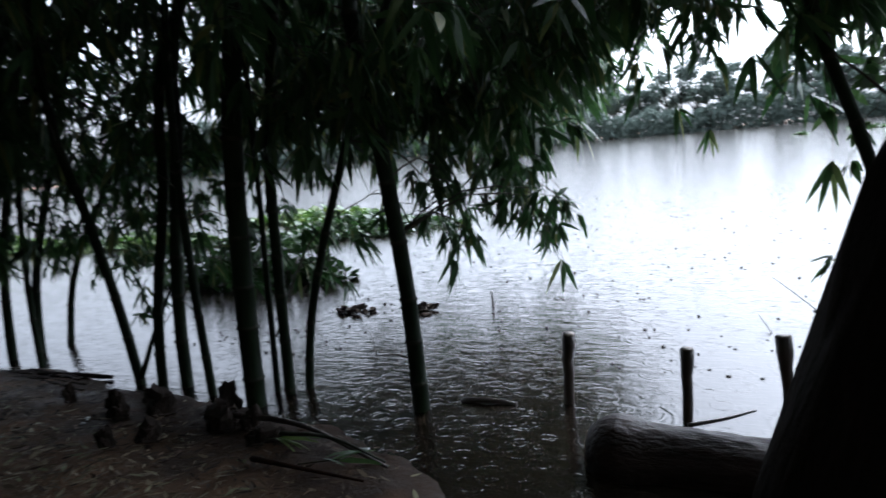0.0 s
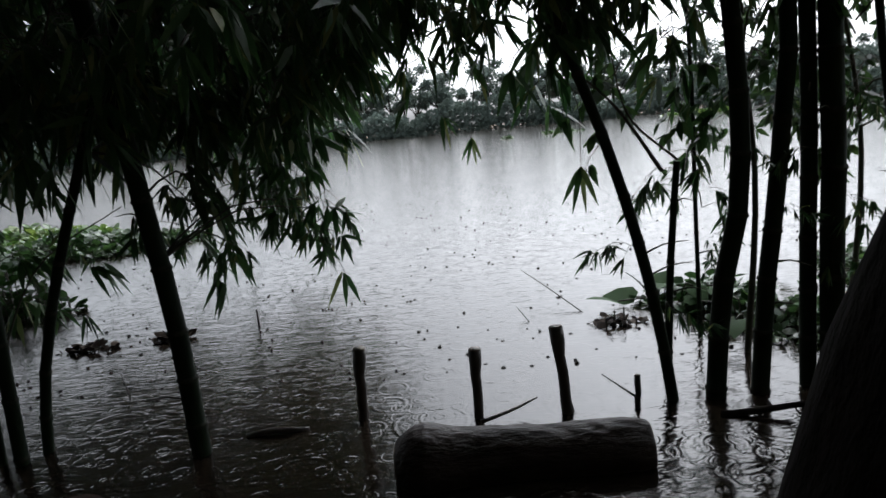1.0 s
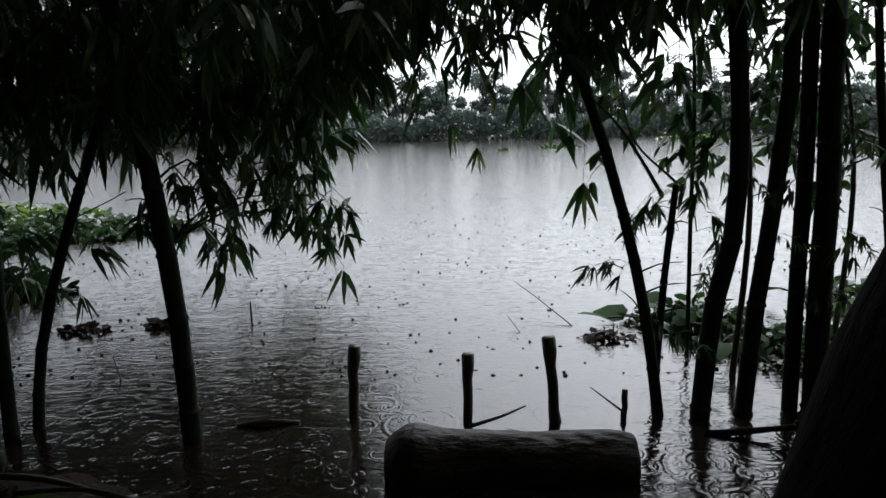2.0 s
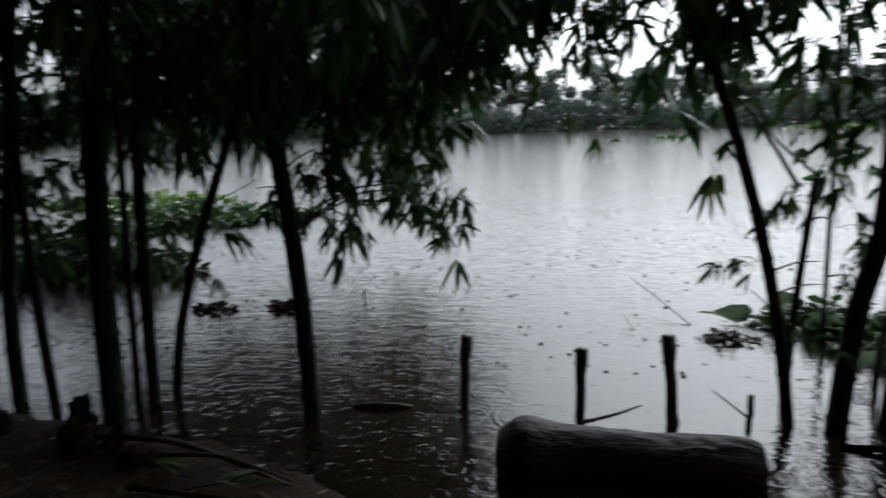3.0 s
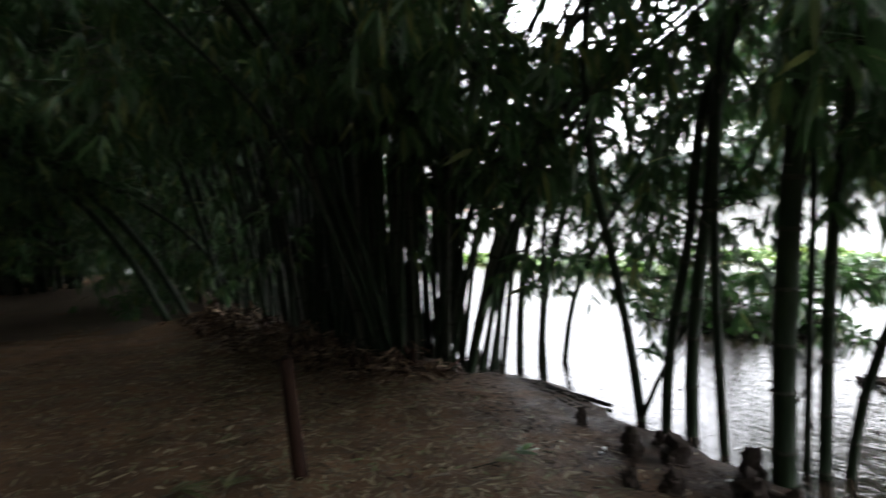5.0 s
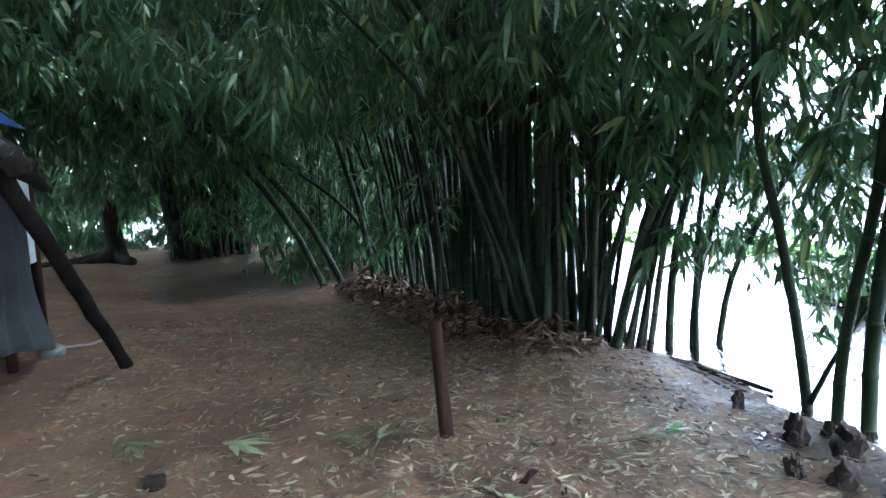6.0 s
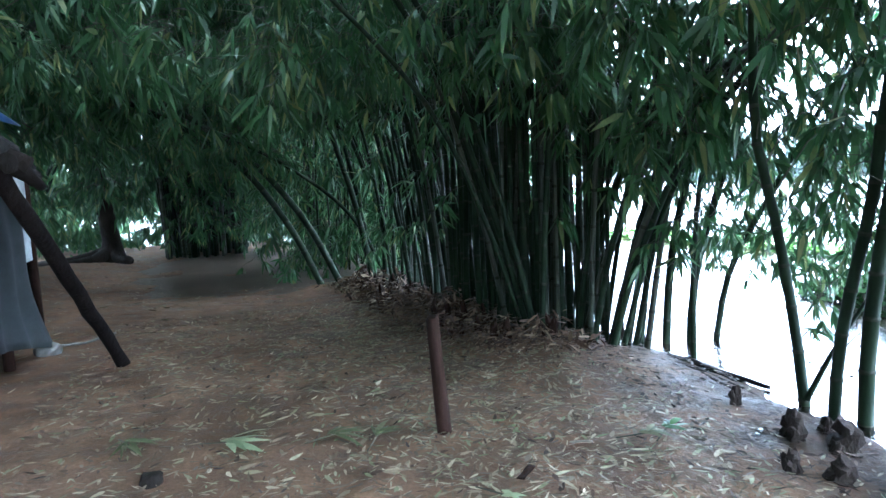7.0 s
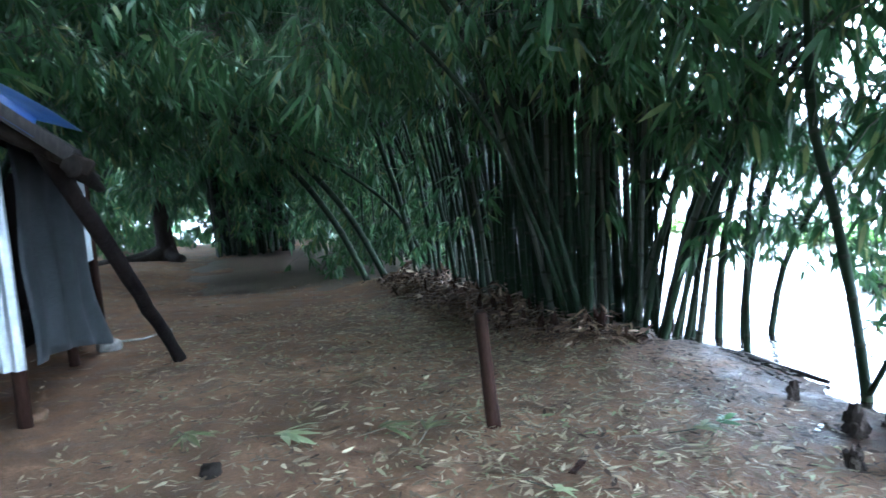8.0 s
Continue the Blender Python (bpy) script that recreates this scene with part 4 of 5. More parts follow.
def big_log():
    t = thing("log", "thick wet log floating at the flooded bank", "log", (0.28, 2.67, 0))
    a, b = np.array([-0.27, 2.68, 0.045]), np.array([0.83, 2.66, 0.05])
    n = 26
    u = np.linspace(0, 1, n)
    rad = 0.142 - 0.016 * u + 0.042 * np.exp(-((u - 0.1) / 0.13) ** 2)
    rad[0], rad[1], rad[2], rad[-1], rad[-2] = 0.105, 0.145, 0.17, 0.112, 0.122
    fine = np.linspace(0, 1, 90)
    line = a + fine[:, None] * (b - a)
    v, f = tube(line, np.interp(fine, u, rad), 48)
    axis = a + np.clip((v - a) @ (b - a) / ((b - a) @ (b - a)), 0, 1)[:, None] * (b - a)
    for i in range(len(v)):
        q = v[i] * (14, 40, 40)
        k = 0.008 * noise.noise(Vector(q)) + 0.012 * noise.noise(Vector(v[i] * (4, 7, 7))) - 0.006 * abs(noise.noise(Vector(v[i] * (9, 70, 70))))
        v[i] += unit(v[i] - axis[i]) * k
    joined("trunk", v, f, M_LOG, t)
    for end, ax, r in ((a, -1, 0.1), (b, 1, 0.107)):
        d = (b - a) / np.linalg.norm(b - a) * ax
        v, f = tube(np.array([end - d * 0.004, end + d * 0.004]), r, 22, 0.03, 6)
        joined("cut_end", v, f, M_CUT, t, "wet sawn end")


big_log()


def stick(points, r, label, mat=M_TWIG, name="stick", category="stick", taper=0.4, group="driftwood"):
    p0 = points[0]
    t = thing(name, label, category, p0, group)
    line = smooth_line(points, 12)
    v, f = tube(line, np.linspace(r, r * taper, 12), 7, 0.04, int(abs(p0[0]) * 100))
    joined("shaft", v, f, mat, t)
    return t


stick([(0.12, 3.07, 0.03), (0.28, 3.13, 0.05), (0.42, 3.2, 0.075)], 0.012, "short stick resting behind the log", M_WETWOOD)
stick([(0.93, 3.12, 0.05), (0.86, 3.15, 0.1), (0.76, 3.2, 0.17)], 0.007, "thin side twig of the cut stick", M_WETWOOD)
stick([(-1.63, 5.28, -0.2), (-1.63, 5.28, 0.14)], 0.016, "thin stick poking out of the water", M_WETWOOD)
stick([(1.08, 4.7, -0.05), (0.8, 5.2, 0.12), (0.62, 5.5, 0.22)], 0.006, "bare twig lying half in the water")
stick([(0.62, 4.6, -0.05), (0.5, 4.9, 0.08)], 0.005, "bare twig lying half in the water")
stick([(-2.05, 3.9, -0.05), (-2.15, 4.0, 0.13)], 0.006, "bare twig poking out of the water")
stick([(-1.1, 3.2, 0.0), (-0.95, 3.2, 0.02), (-0.78, 3.22, 0.0)], 0.018, "short piece of driftwood awash", M_WETWOOD, taper=0.8)
stick([(-3.45, 3.04, 0.05), (-3.3, 3.1, 0.4), (-3.08, 3.2, 0.85)], 0.02, "slanting stick between two bamboo stems", M_CULM)
stick([(-1.72, 2.36, 0.13), (-1.4, 2.32, 0.16), (-1.06, 2.22, 0.13)], 0.012, "green bamboo shoot lying on the bank", M_CULM_OLD)
stick([(-1.7, 2.12, 0.12), (-1.45, 2.07, 0.14), (-1.1, 2.1, 0.1)], 0.014, "rotten brown stick on the bank", M_STAKE)
stick([(-2.2, 2.55, 0.1), (-1.7, 2.5, 0.11), (-1.1, 2.3, 0.06)], 0.018, "wet branch lying along the bank", M_WETWOOD)
stick([(-2.7, 3.6, 0.2), (-2.35, 3.7, 0.9), (-1.9, 3.9, 1.2)], 0.008, "thin bare branch over the water")
stick([(1.28, 2.98, 0.0), (1.6, 2.92, 0.05), (2.0, 2.9, 0.1)], 0.02, "wet branch at the foot of the bamboo", M_BARK)
stick([(1.2, 3.5, 1.15), (1.0, 3.6, 1.5), (0.75, 3.6, 1.75)], 0.012, "bare branch reaching between the stems")
stick([(1.3, 3.55, 1.2), (1.05, 3.55, 1.45), (0.95, 3.5, 1.8)], 0.008, "bare branch reaching between the stems")
for k, (x, y, dx, dy) in enumerate(((-4.75, 2.95, 0.75, 0.08), (-4.6, 3.02, 0.6, -0.05), (-4.5, 2.88, 0.65, 0.02), (-4.3, 2.98, 0.5, 0.1), (-4.95, 2.86, 0.5, 0.1), (-4.2, 2.84, 0.45, -0.04))):
    stick([(x, y, 0.04), (x + dx / 2, y + dy / 2, 0.035), (x + dx, y + dy, 0.02)], 0.026, "dark rotting bamboo pole at the waterline", M_BARK, "pole", "pole", 0.6)


def stump(x, y, r, h, seed, label="dark cut bamboo stump on the wet bank", mat=M_STUMP):
    h *= 0.85
    z = on_ground(x, y)
    t = thing("stump", label, "stump", (x, y, z), "stumps on the bank")
    rng = np.random.default_rng(seed)
    r *= 0.56
    pieces = []
    for k in range(3):
        a, lean = rng.uniform(0, 6.28), rng.uniform(-0.15, 0.2) * h
        off, tall, rr = r * 0.9 * (k > 0), h * (1.0 if k == 0 else rng.uniform(0.4, 0.8)), r * (1.0 if k == 0 else rng.uniform(0.6, 0.95))
        bx, by = x + off * math.cos(a), y + off * math.sin(a)
        line = smooth_line([(bx, by, z - 0.08), (bx, by, z + tall * 0.3), (bx + lean * math.cos(a), by + lean * math.sin(a), z + tall)], 7)
        line[1:] += rng.normal(0, rr * 0.12, (6, 3))
        v, f = tube(line, rr * np.array([1.5, 1.3, 1.05, 1.1, 0.95, 1.0, 0.75]), 10, 0.16, seed + k)
        v[-10:, 2] += tall * (0.16 * np.sin(np.arange(10) / 10 * 2 * np.pi + seed) + 0.07 * rng.normal(size=10))
        pieces.append((v, f))
    v, f = merged(pieces)
    joined("wood", v, f, mat, t, smooth=False)


for k, (x, y, r, h) in enumerate(((-3.53, 2.56, 0.045, 0.14), (-2.95, 2.45, 0.085, 0.17), (-2.76, 2.58, 0.11, 0.20), (-2.62, 2.1, 0.05, 0.12), (-2.48, 2.25, 0.09, 0.12),
                                  (-2.25, 2.5, 0.12, 0.18), (-2.05, 2.55, 0.08, 0.13), (-5.55, 3.02, 0.04, 0.32), (-5.35, 3.1, 0.05, 0.2), (-1.85, 2.4, 0.1, 0.1),
                                  (1.35, 3.1, 0.05, 0.12), (1.55, 3.1, 0.06, 0.14), (1.8, 3.05, 0.06, 0.16), (-2.45, 2.78, 0.09, 0.2), (-3.0, 2.72, 0.06, 0.1))):
    stump(x, y, r, h, k + 30)


# ---- the stake and the hut ----
def stake():
    x, y = -3.66, 0.70
    z = on_ground(x, y)
    t = thing("stake", "short brown wooden stake driven into the mud", "stake", (x, y, z))
    line = np.array([(x, y, z - 0.2), (x, y, z), (x + 0.004, y - 0.01, 0.3), (x - 0.004, y - 0.02, 0.52), (x, y - 0.035, 0.80), (x + 0.003, y - 0.036, 0.81)])
    v, f = tube(line, [0.043, 0.043, 0.042, 0.039, 0.036, 0.027], 12, 0.05, 9)
    joined("shaft", v, f, M_STAKE, t)


stake()


def box(bm, lo, hi):
    m = Matrix.Translation([(a + b) / 2 for a, b in zip(lo, hi)]) @ Matrix.Diagonal((*[b - a for a, b in zip(lo, hi)], 1))
    return bmesh.ops.create_cube(bm, size=1, matrix=m)


def corrugated(name, origin, along, up, width, tall, parent, label, mat=M_METAL, pitch=0.076, depth=0.018):
    """A sheet with ribs that run up it."""
    o, a, u = np.array(origin, float), unit(np.array(along, float)), unit(np.array(up, float))
    n = unit(np.cross(a, u))
    k = max(int(width / pitch * 8), 8)
    s = np.linspace(0, width, k)
    wave = depth * np.sin(s / pitch * 2 * np.pi)
    rows = []
    for off in (0.0, 0.0015):
        for h in (0, tall):
            rows.append(o + a * s[:, None] + u * h + n * (wave + off)[:, None])
    v = np.vstack(rows)
    i = np.arange(k - 1)
    f = np.vstack([np.stack([i, i + 1, i + 1 + k, i + k], 1), np.stack([i + 2 * k, i + 3 * k, i + 1 + 3 * k, i + 1 + 2 * k], 1)])
    return joined(name, v, f, mat, parent, label)


def hut():
    t = thing("hut", "low stilt hut of metal sheets and grey tarpaulin", "hut", (-6.5, -3.4, on_ground(-6.5, -3.4)))
    # posts and floor
    for x, y in ((-4.88, -2.12), (-6.6, -2.35), (-8.4, -2.6), (-4.9, -4.4), (-6.6, -4.5), (-8.4, -4.6)):
        z = on_ground(x, y)
        v, f = tube(np.array([(x, y, z - 0.15), (x, y, 1.1), (x, y, 2.05)]), 0.045, 9, 0.05, int(-x * 10))
        joined("stilt", v, f, M_STAKE, t)
    # the deck's near-black colour holds the shade beneath the hut
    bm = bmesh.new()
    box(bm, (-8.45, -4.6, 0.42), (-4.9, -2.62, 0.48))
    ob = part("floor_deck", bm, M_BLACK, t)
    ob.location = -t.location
    # near-black back walls, added to shut light out from under the hut
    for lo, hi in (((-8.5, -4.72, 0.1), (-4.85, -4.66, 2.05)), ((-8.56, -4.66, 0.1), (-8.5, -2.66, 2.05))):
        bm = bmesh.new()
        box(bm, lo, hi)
        ob = part("added_back_wall", bm, M_BLACK, t)
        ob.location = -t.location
    # near end: two lapped sheets; long side: tarpaulin, then sheets
    corrugated("metal_sheet", (-4.79, -2.03, 0.55), (0, -1, 0), (0.0, 0, 1), 1.0, 1.7, t, "grey corrugated metal sheet")
    corrugated("metal_sheet", (-4.87, -3.0, 0.55), (0, -1, 0), (0.02, 0, 1), 0.95, 1.7, t, "grey corrugated metal sheet")
    corrugated("metal_sheet", (-4.87, -3.9, 0.55), (0, -1, 0), (0.02, 0, 1), 0.6, 1.7, t, "grey corrugated metal sheet")
    corrugated("metal_sheet", (-7.0, -2.42, 1.0), (-1, -0.13, 0), (0, 0, 1), 1.5, 1.05, t, "pale corrugated metal sheet")
    # the tarpaulin hangs from the eave and flares out to a pegged corner
    nu, nv = 26, 22
    us, vs = np.linspace(0, 1, nu), np.linspace(0, 1, nv)
    gu, gv = np.meshgrid(us, vs)
    x = -4.9 - 2.15 * gu - 0.12 * gu * gv ** 3
    y = -2.02 - 0.28 * gu + 0.12 * gu ** 2 * gv ** 3 + 0.02 * np.sin(gu * 21) * (0.3 + gv) + 0.015 * np.sin(gv * 9 + gu * 5)
    z = 2.0 - gv * (1.45 + 0.33 * gu ** 1.5) - 0.05 * np.sin(gu * np.pi) * (1 - gv)
    v = np.stack([x, y, z], -1).reshape(-1, 3)
    i = (np.arange(nv - 1)[:, None] * nu + np.arange(nu - 1)[None]).ravel()
    cloth = joined("tarpaulin_wall", v, np.stack([i, i + 1, i + nu + 1, i + nu], 1), M_CLOTH, t, "sagging grey tarpaulin wall")
    md = cloth.modifiers.new("thickness", "SOLIDIFY")
    md.thickness = 0.004
    v, f = tube(np.array([(-7.12, -2.2, 0.24), (-7.5, -1.95, 0.17), (-7.9, -1.75, 0.17)]), 0.013, 7)
    joined("rope", v, f, M_STONE, t, "pale rope pegged to the ground")
    # roof: slopes down towards the path
    n = 30
    xs, rows = np.linspace(-4.0, -7.3, n), []
    rng = np.random.default_rng(4)
    for (dy, dz) in ((-1.36, 1.80), (-1.75, 2.12), (-2.4, 2.55), (-3.3, 2.95), (-4.2, 2.6), (-5.2, 2.0)):
        rows.append(np.stack([xs, dy - 0.05 - 0.23 * (-xs - 4.0) + rng.normal(0, 0.012, n), dz + rng.normal(0, 0.018, n)], 1))
    v = np.vstack(rows)
    i = (np.arange(len(rows) - 1)[:, None] * n + np.arange(n - 1)[None]).ravel()
    roof = joined("roof", v, np.stack([i, i + n, i + n + 1, i + 1], 1), M_ROOF, t, "dark worn roof")
    md = roof.modifiers.new("thickness", "SOLIDIFY")
    md.thickness = 0.07
    for a, b in (((-4.12, -1.33, 1.75), (-4.12, -3.3, 2.86)), ((-6.2, -1.9, 1.78), (-6.2, -3.7, 2.85))):
        v, f = tube(np.linspace(a, b, 5), 0.045, 8, 0.06, 2)
        joined("rafter", v, f, M_BARK, t)
    v, f = tube(smooth_line([(-3.95, -1.38, 1.76), (-5.2, -1.67, 1.78), (-7.2, -2.12, 1.76)], 9), 0.05, 8, 0.06, 3)
    joined("eave_beam", v, f, M_BARK, t)
    # blue sheet over the roof's near edge
    nu, nv = 14, 10
    gu, gv = np.meshgrid(np.linspace(0, 1, nu), np.linspace(0, 1, nv))
    x = -4.0 - 1.0 * gu
    y = -1.55 - 1.5 * gv - 0.05 * gu
    z = np.interp(y, [-3.3, -2.4, -1.75, -1.36], [2.95, 2.55, 2.12, 1.80]) + 0.065 + 0.02 * np.sin(gu * 9) * np.sin(gv * 7)
    z = np.where(gu < 0.02, z - 0.10, z)
    v = np.stack([x, y, z], -1).reshape(-1, 3)
    i = (np.arange(nv - 1)[:, None] * nu + np.arange(nu - 1)[None]).ravel()
    sheet = joined("roof_cover", v, np.stack([i, i + 1, i + nu + 1, i + nu], 1), M_BLUE, t, "crumpled blue tarpaulin")
    md = sheet.modifiers.new("thickness", "SOLIDIFY")
    md.thickness = 0.006
    prop = thing("prop_pole", "dark wooden pole propping up the hut's eave", "pole", (-6.25, -1.33, on_ground(-6.25, -1.33)))
    line = smooth_line([(-6.5, -1.40, 0.05), (-5.3, -1.47, 0.975), (-4.10, -1.56, 1.90)], 14)
    v, f = tube(line, np.linspace(0.05, 0.056, 14), 11, 0.11, 12)
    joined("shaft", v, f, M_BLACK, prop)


hut()


def stone(x, y, r, seed, label, mat=M_STONE):
    bm = bmesh.new()
    bmesh.ops.create_icosphere(bm, subdivisions=3, radius=1)
    rng = np.random.default_rng(seed)
    for v in bm.verts:
        k = 1 + 0.25 * noise.noise(v.co * 1.7 + Vector((seed, 0, 0)))
        v.co = Vector((v.co.x * r * k, v.co.y * r * 0.8 * k, v.co.z * r * 0.6 * k))
    t = thing("stone", label, "stone", (x, y, on_ground(x, y) + r * 0.25), "stones")
    part("body", bm, mat, t, smooth=True)


stone(-7.15, -2.2, 0.14, 1, "pale stone beside the hut's edge")
stone(-5.0, -2.1, 0.09, 2, "brown clod at the hut's stilt", M_GROUND)
stone(-3.63, -0.82, 0.07, 3, "dark clod of mud on the bank", M_BARK)


# ---- sprigs, litter and rubbish on the bank ----
def sprig(x, y, az, n, size, label, seed, mat=M_WEED, wide=0.22):
    z = on_ground(x, y) + 0.02
    t = thing("sprig", label, "leaves", (x, y, z), "fallen sprigs")
    rng = np.random.default_rng(seed)
    c, s = math.cos(az), math.sin(az)
    v, f = tube(smooth_line([(x - 0.22 * c, y - 0.22 * s, z), (x - 0.08 * c, y - 0.08 * s, z + 0.02), (x, y, z + 0.03)], 6), 0.004, 5)
    joined("stalk", v, f, M_TWIG, t)
    a = az + rng.uniform(-1.0, 1.0, n)
    base = np.array([[x, y, z + 0.03]] * n) - np.stack([np.cos(az) * rng.uniform(0, 0.1, n), np.sin(az) * rng.uniform(0, 0.1, n), np.zeros(n)], 1)
    way = unit(np.stack([np.cos(a), np.sin(a), rng.uniform(-0.05, 0.3, n)], 1))
    sd = unit(np.cross(way, np.array([[0, 0, 1]] * n) + rng.normal(0, 0.3, (n, 3))))
    ln = size * rng.uniform(0.7, 1.15, n)
    v, f = blades(base, way, sd, ln, ln * wide, np.full(n, 0.25))
    v[:, 2] = np.maximum(v[:, 2], height(v[:, 0], v[:, 1]) + rough(v[:, 0], v[:, 1]) + 0.006)
    joined("leaves", v, f, mat, t)


sprig(-3.88, -0.45, 0.9, 7, 0.25, "fresh pale green bamboo sprig lying on the mud", 1, M_SPRIG, 0.26)
sprig(-3.8, 0.15, 1.6, 18, 0.2, "wilted green bamboo sprig lying on the mud", 2, M_WILT, 0.13)
sprig(-3.72, 0.35, 2.6, 16, 0.19, "wilted green bamboo sprig lying on the mud", 3, M_WILT, 0.13)
sprig(-3.13, 1.72, 1.2, 11, 0.12, "small green plant on the wet bank", 4, M_WILT, 0.25)
sprig(-3.2, 1.85, 2.2, 10, 0.11, "small green plant on the wet bank", 5, M_BROAD, 0.25)
sprig(-4.1, -1.0, 0.4, 14, 0.17, "flattened green sprig on the mud", 6, M_WILT, 0.13)
sprig(-2.75, 0.72, 0.4, 2, 0.12, "bright green leaf on the mud", 7, M_SPRIG, 0.3)
sprig(-1.7, 2.35, 0.0, 7, 0.2, "green bamboo leaves on the bank's edge", 8, M_WEED, 0.12)
sprig(-1.3, 2.25, 0.2, 6, 0.2, "green bamboo leaves on the bank's edge", 9, M_BROAD, 0.12)


def rag(x, y, size, seed, label, mat=M_RAG):
    z = on_ground(x, y)
    bm = bmesh.new()
    bmesh.ops.create_grid(bm, x_segments=8, y_segments=5, size=1)
    for v in bm.verts:
        w = noise.noise(v.co * 1.3 + Vector((seed, 3, 0)))
        v.co = Vector((v.co.x * size + 0.02 * w, v.co.y * size * 0.25, 0.008 + 0.03 * (0.5 + w) * size * 3))
    t = thing("scrap", label, "rubbish", (x, y, z + 0.01), "scraps on the bank")
    t.rotation_euler = (0, 0, seed * 1.1)
    ob = part("sheet", bm, mat, t, smooth=True)
    md = ob.modifiers.new("thickness", "SOLIDIFY")
    md.thickness = 0.003


rag(-1.36, 2.48, 0.05, 6, "small loop of white plastic on the bank")
rag(1.6, 3.42, 0.08, 7, "yellowed dead leaf at the foot of the bamboo", M_LITTER)
rag(-2.43, 2.62, 0.04, 1, "scrap of white plastic at the water's edge")
rag(-3.05, 2.3, 0.05, 2, "flat white scrap on the wet bank")
rag(-4.92, 2.02, 0.09, 3, "pale sheath scrap in front of the bamboo clump", M_CUT)
rag(-3.25, 1.33, 0.06, 4, "pale dry bamboo sheath on the mud", M_CUT)
rag(-2.99, 0.9, 0.08, 5, "brown dry sheath on the mud", M_STAKE)


def litter(n, xr, yr, mat, sizes, label, seed, dense=None, lift=0.006, wide=(0.09, 0.2)):
    rng = np.random.default_rng(seed)
    x, y = rng.uniform(*xr, n * 2), rng.uniform(*yr, n * 2)
    keep = height(x, y) > 0.01
    if dense:
        keep &= rng.uniform(size=len(x)) < dense(x, y)
    x, y = x[keep][:n], y[keep][:n]
    n = len(x)
    a = rng.uniform(0, 2 * np.pi, n)
    way = np.stack([np.cos(a), np.sin(a), rng.normal(0, 0.06, n)], 1)
    sd = unit(np.cross(way, np.stack([rng.normal(0, 0.22, n), rng.normal(0, 0.22, n), np.ones(n)], 1)))
    ln = rng.uniform(*sizes, n)
    base = np.stack([x, y, np.zeros(n)], 1)
    v, f = blades(base, way, sd, ln, ln * rng.uniform(*wide, n), rng.uniform(-0.1, 0.1, n))
    v[:, 2] += height(v[:, 0], v[:, 1]) + rough(v[:, 0], v[:, 1]) + np.repeat(rng.uniform(lift, lift * 3, n), 8)
    tagged(joined("leaf_litter", v, f, mat), label, "leaf litter", kind="stuff")


def trodden(x, y):
    dry = np.clip((np.interp(x, SHORE_X, SHORE_Y) - y) / 0.9 - 0.35, 0.06, 1)
    return np.clip(0.35 + 0.8 * np.exp(-((y - 1.3) / 1.1) ** 2), 0, 1) * dry


litter(16000, (-8.5, -1.2), (-1.8, 2.9), M_LITTER, (0.025, 0.1), "pale dry bamboo leaves scattered over the mud", 21, trodden, 0.005, (0.1, 0.3))
litter(3500, (-8.5, -1.2), (-1.8, 2.6), M_MULCH, (0.02, 0.09), "brown rotting leaf scraps trodden into the mud", 27, trodden, 0.005, (0.12, 0.35))
litter(6000, (-20, -5), (-4, 2.4), M_LITTER, (0.04, 0.13), "dry bamboo leaves along the path", 22)
litter(3600, (-10, -4.8), (1.2, 2.7), M_MULCH, (0.04, 0.13), "brown culm sheaths heaped under the clump", 23,
       lambda x, y: np.exp(-((y - np.interp(x, [-10, -7.2, -4.8], [1.2, 1.5, 1.75])) / 0.35) ** 2), 0.045, (0.1, 0.32))
litter(2600, (-5.4, -1.0), (1.9, 3.05), M_DEBRIS, (0.02, 0.075), "dark wet debris along the waterline", 24, lambda x, y: np.clip((y - 1.7) / 0.8, 0.1, 1), 0.01, (0.12, 0.4))
litter(1500, (-1.3, 3.4), (-3.2, 2.4), M_LITTER, (0.035, 0.11), "dry bamboo leaves on the trodden bank", 26, None, 0.006, (0.12, 0.3))
litter(4200, (0.9, 2.6), (1.9, 3.4), M_DEBRIS, (0.03, 0.09), "dark wet debris at the foot of the bamboo", 25, None, 0.02)


def sheath_heap():
    """Curled brown sheaths and leaves piled against the clump's foot."""
    rng = np.random.default_rng(61)
    n = 7500
    x = rng.uniform(-10.2, -4.8, n)
    y = np.interp(x, [-10, -8.5, -7.2, -5.6, -4.9], [1.15, 1.3, 1.42, 1.68, 2.1]) + rng.normal(0, 0.17, n)
    lump = np.clip(np.sin(x * 6.3 + 2 * np.sin(y * 7)) * np.sin(y * 9 + x * 3), 0, 1)
    z = height(x, y) + rng.uniform(0, 1, n) * (0.05 + 0.26 * lump)
    way = unit(rng.normal(size=(n, 3)) * (1, 1, 0.5))
    sd = unit(np.cross(way, rng.normal(size=(n, 3)) + (0, 0, 0.8)))
    ln = rng.uniform(0.04, 0.15, n)
    v, f = blades(np.stack([x, y, z], 1), way, sd, ln, ln * rng.uniform(0.1, 0.32, n), rng.uniform(0, 0.5, n))
    tagged(joined("sheath_heap", v, f, M_MULCH), "heap of brown culm sheaths against the bamboo clump", "leaf litter", kind="stuff")


sheath_heap()


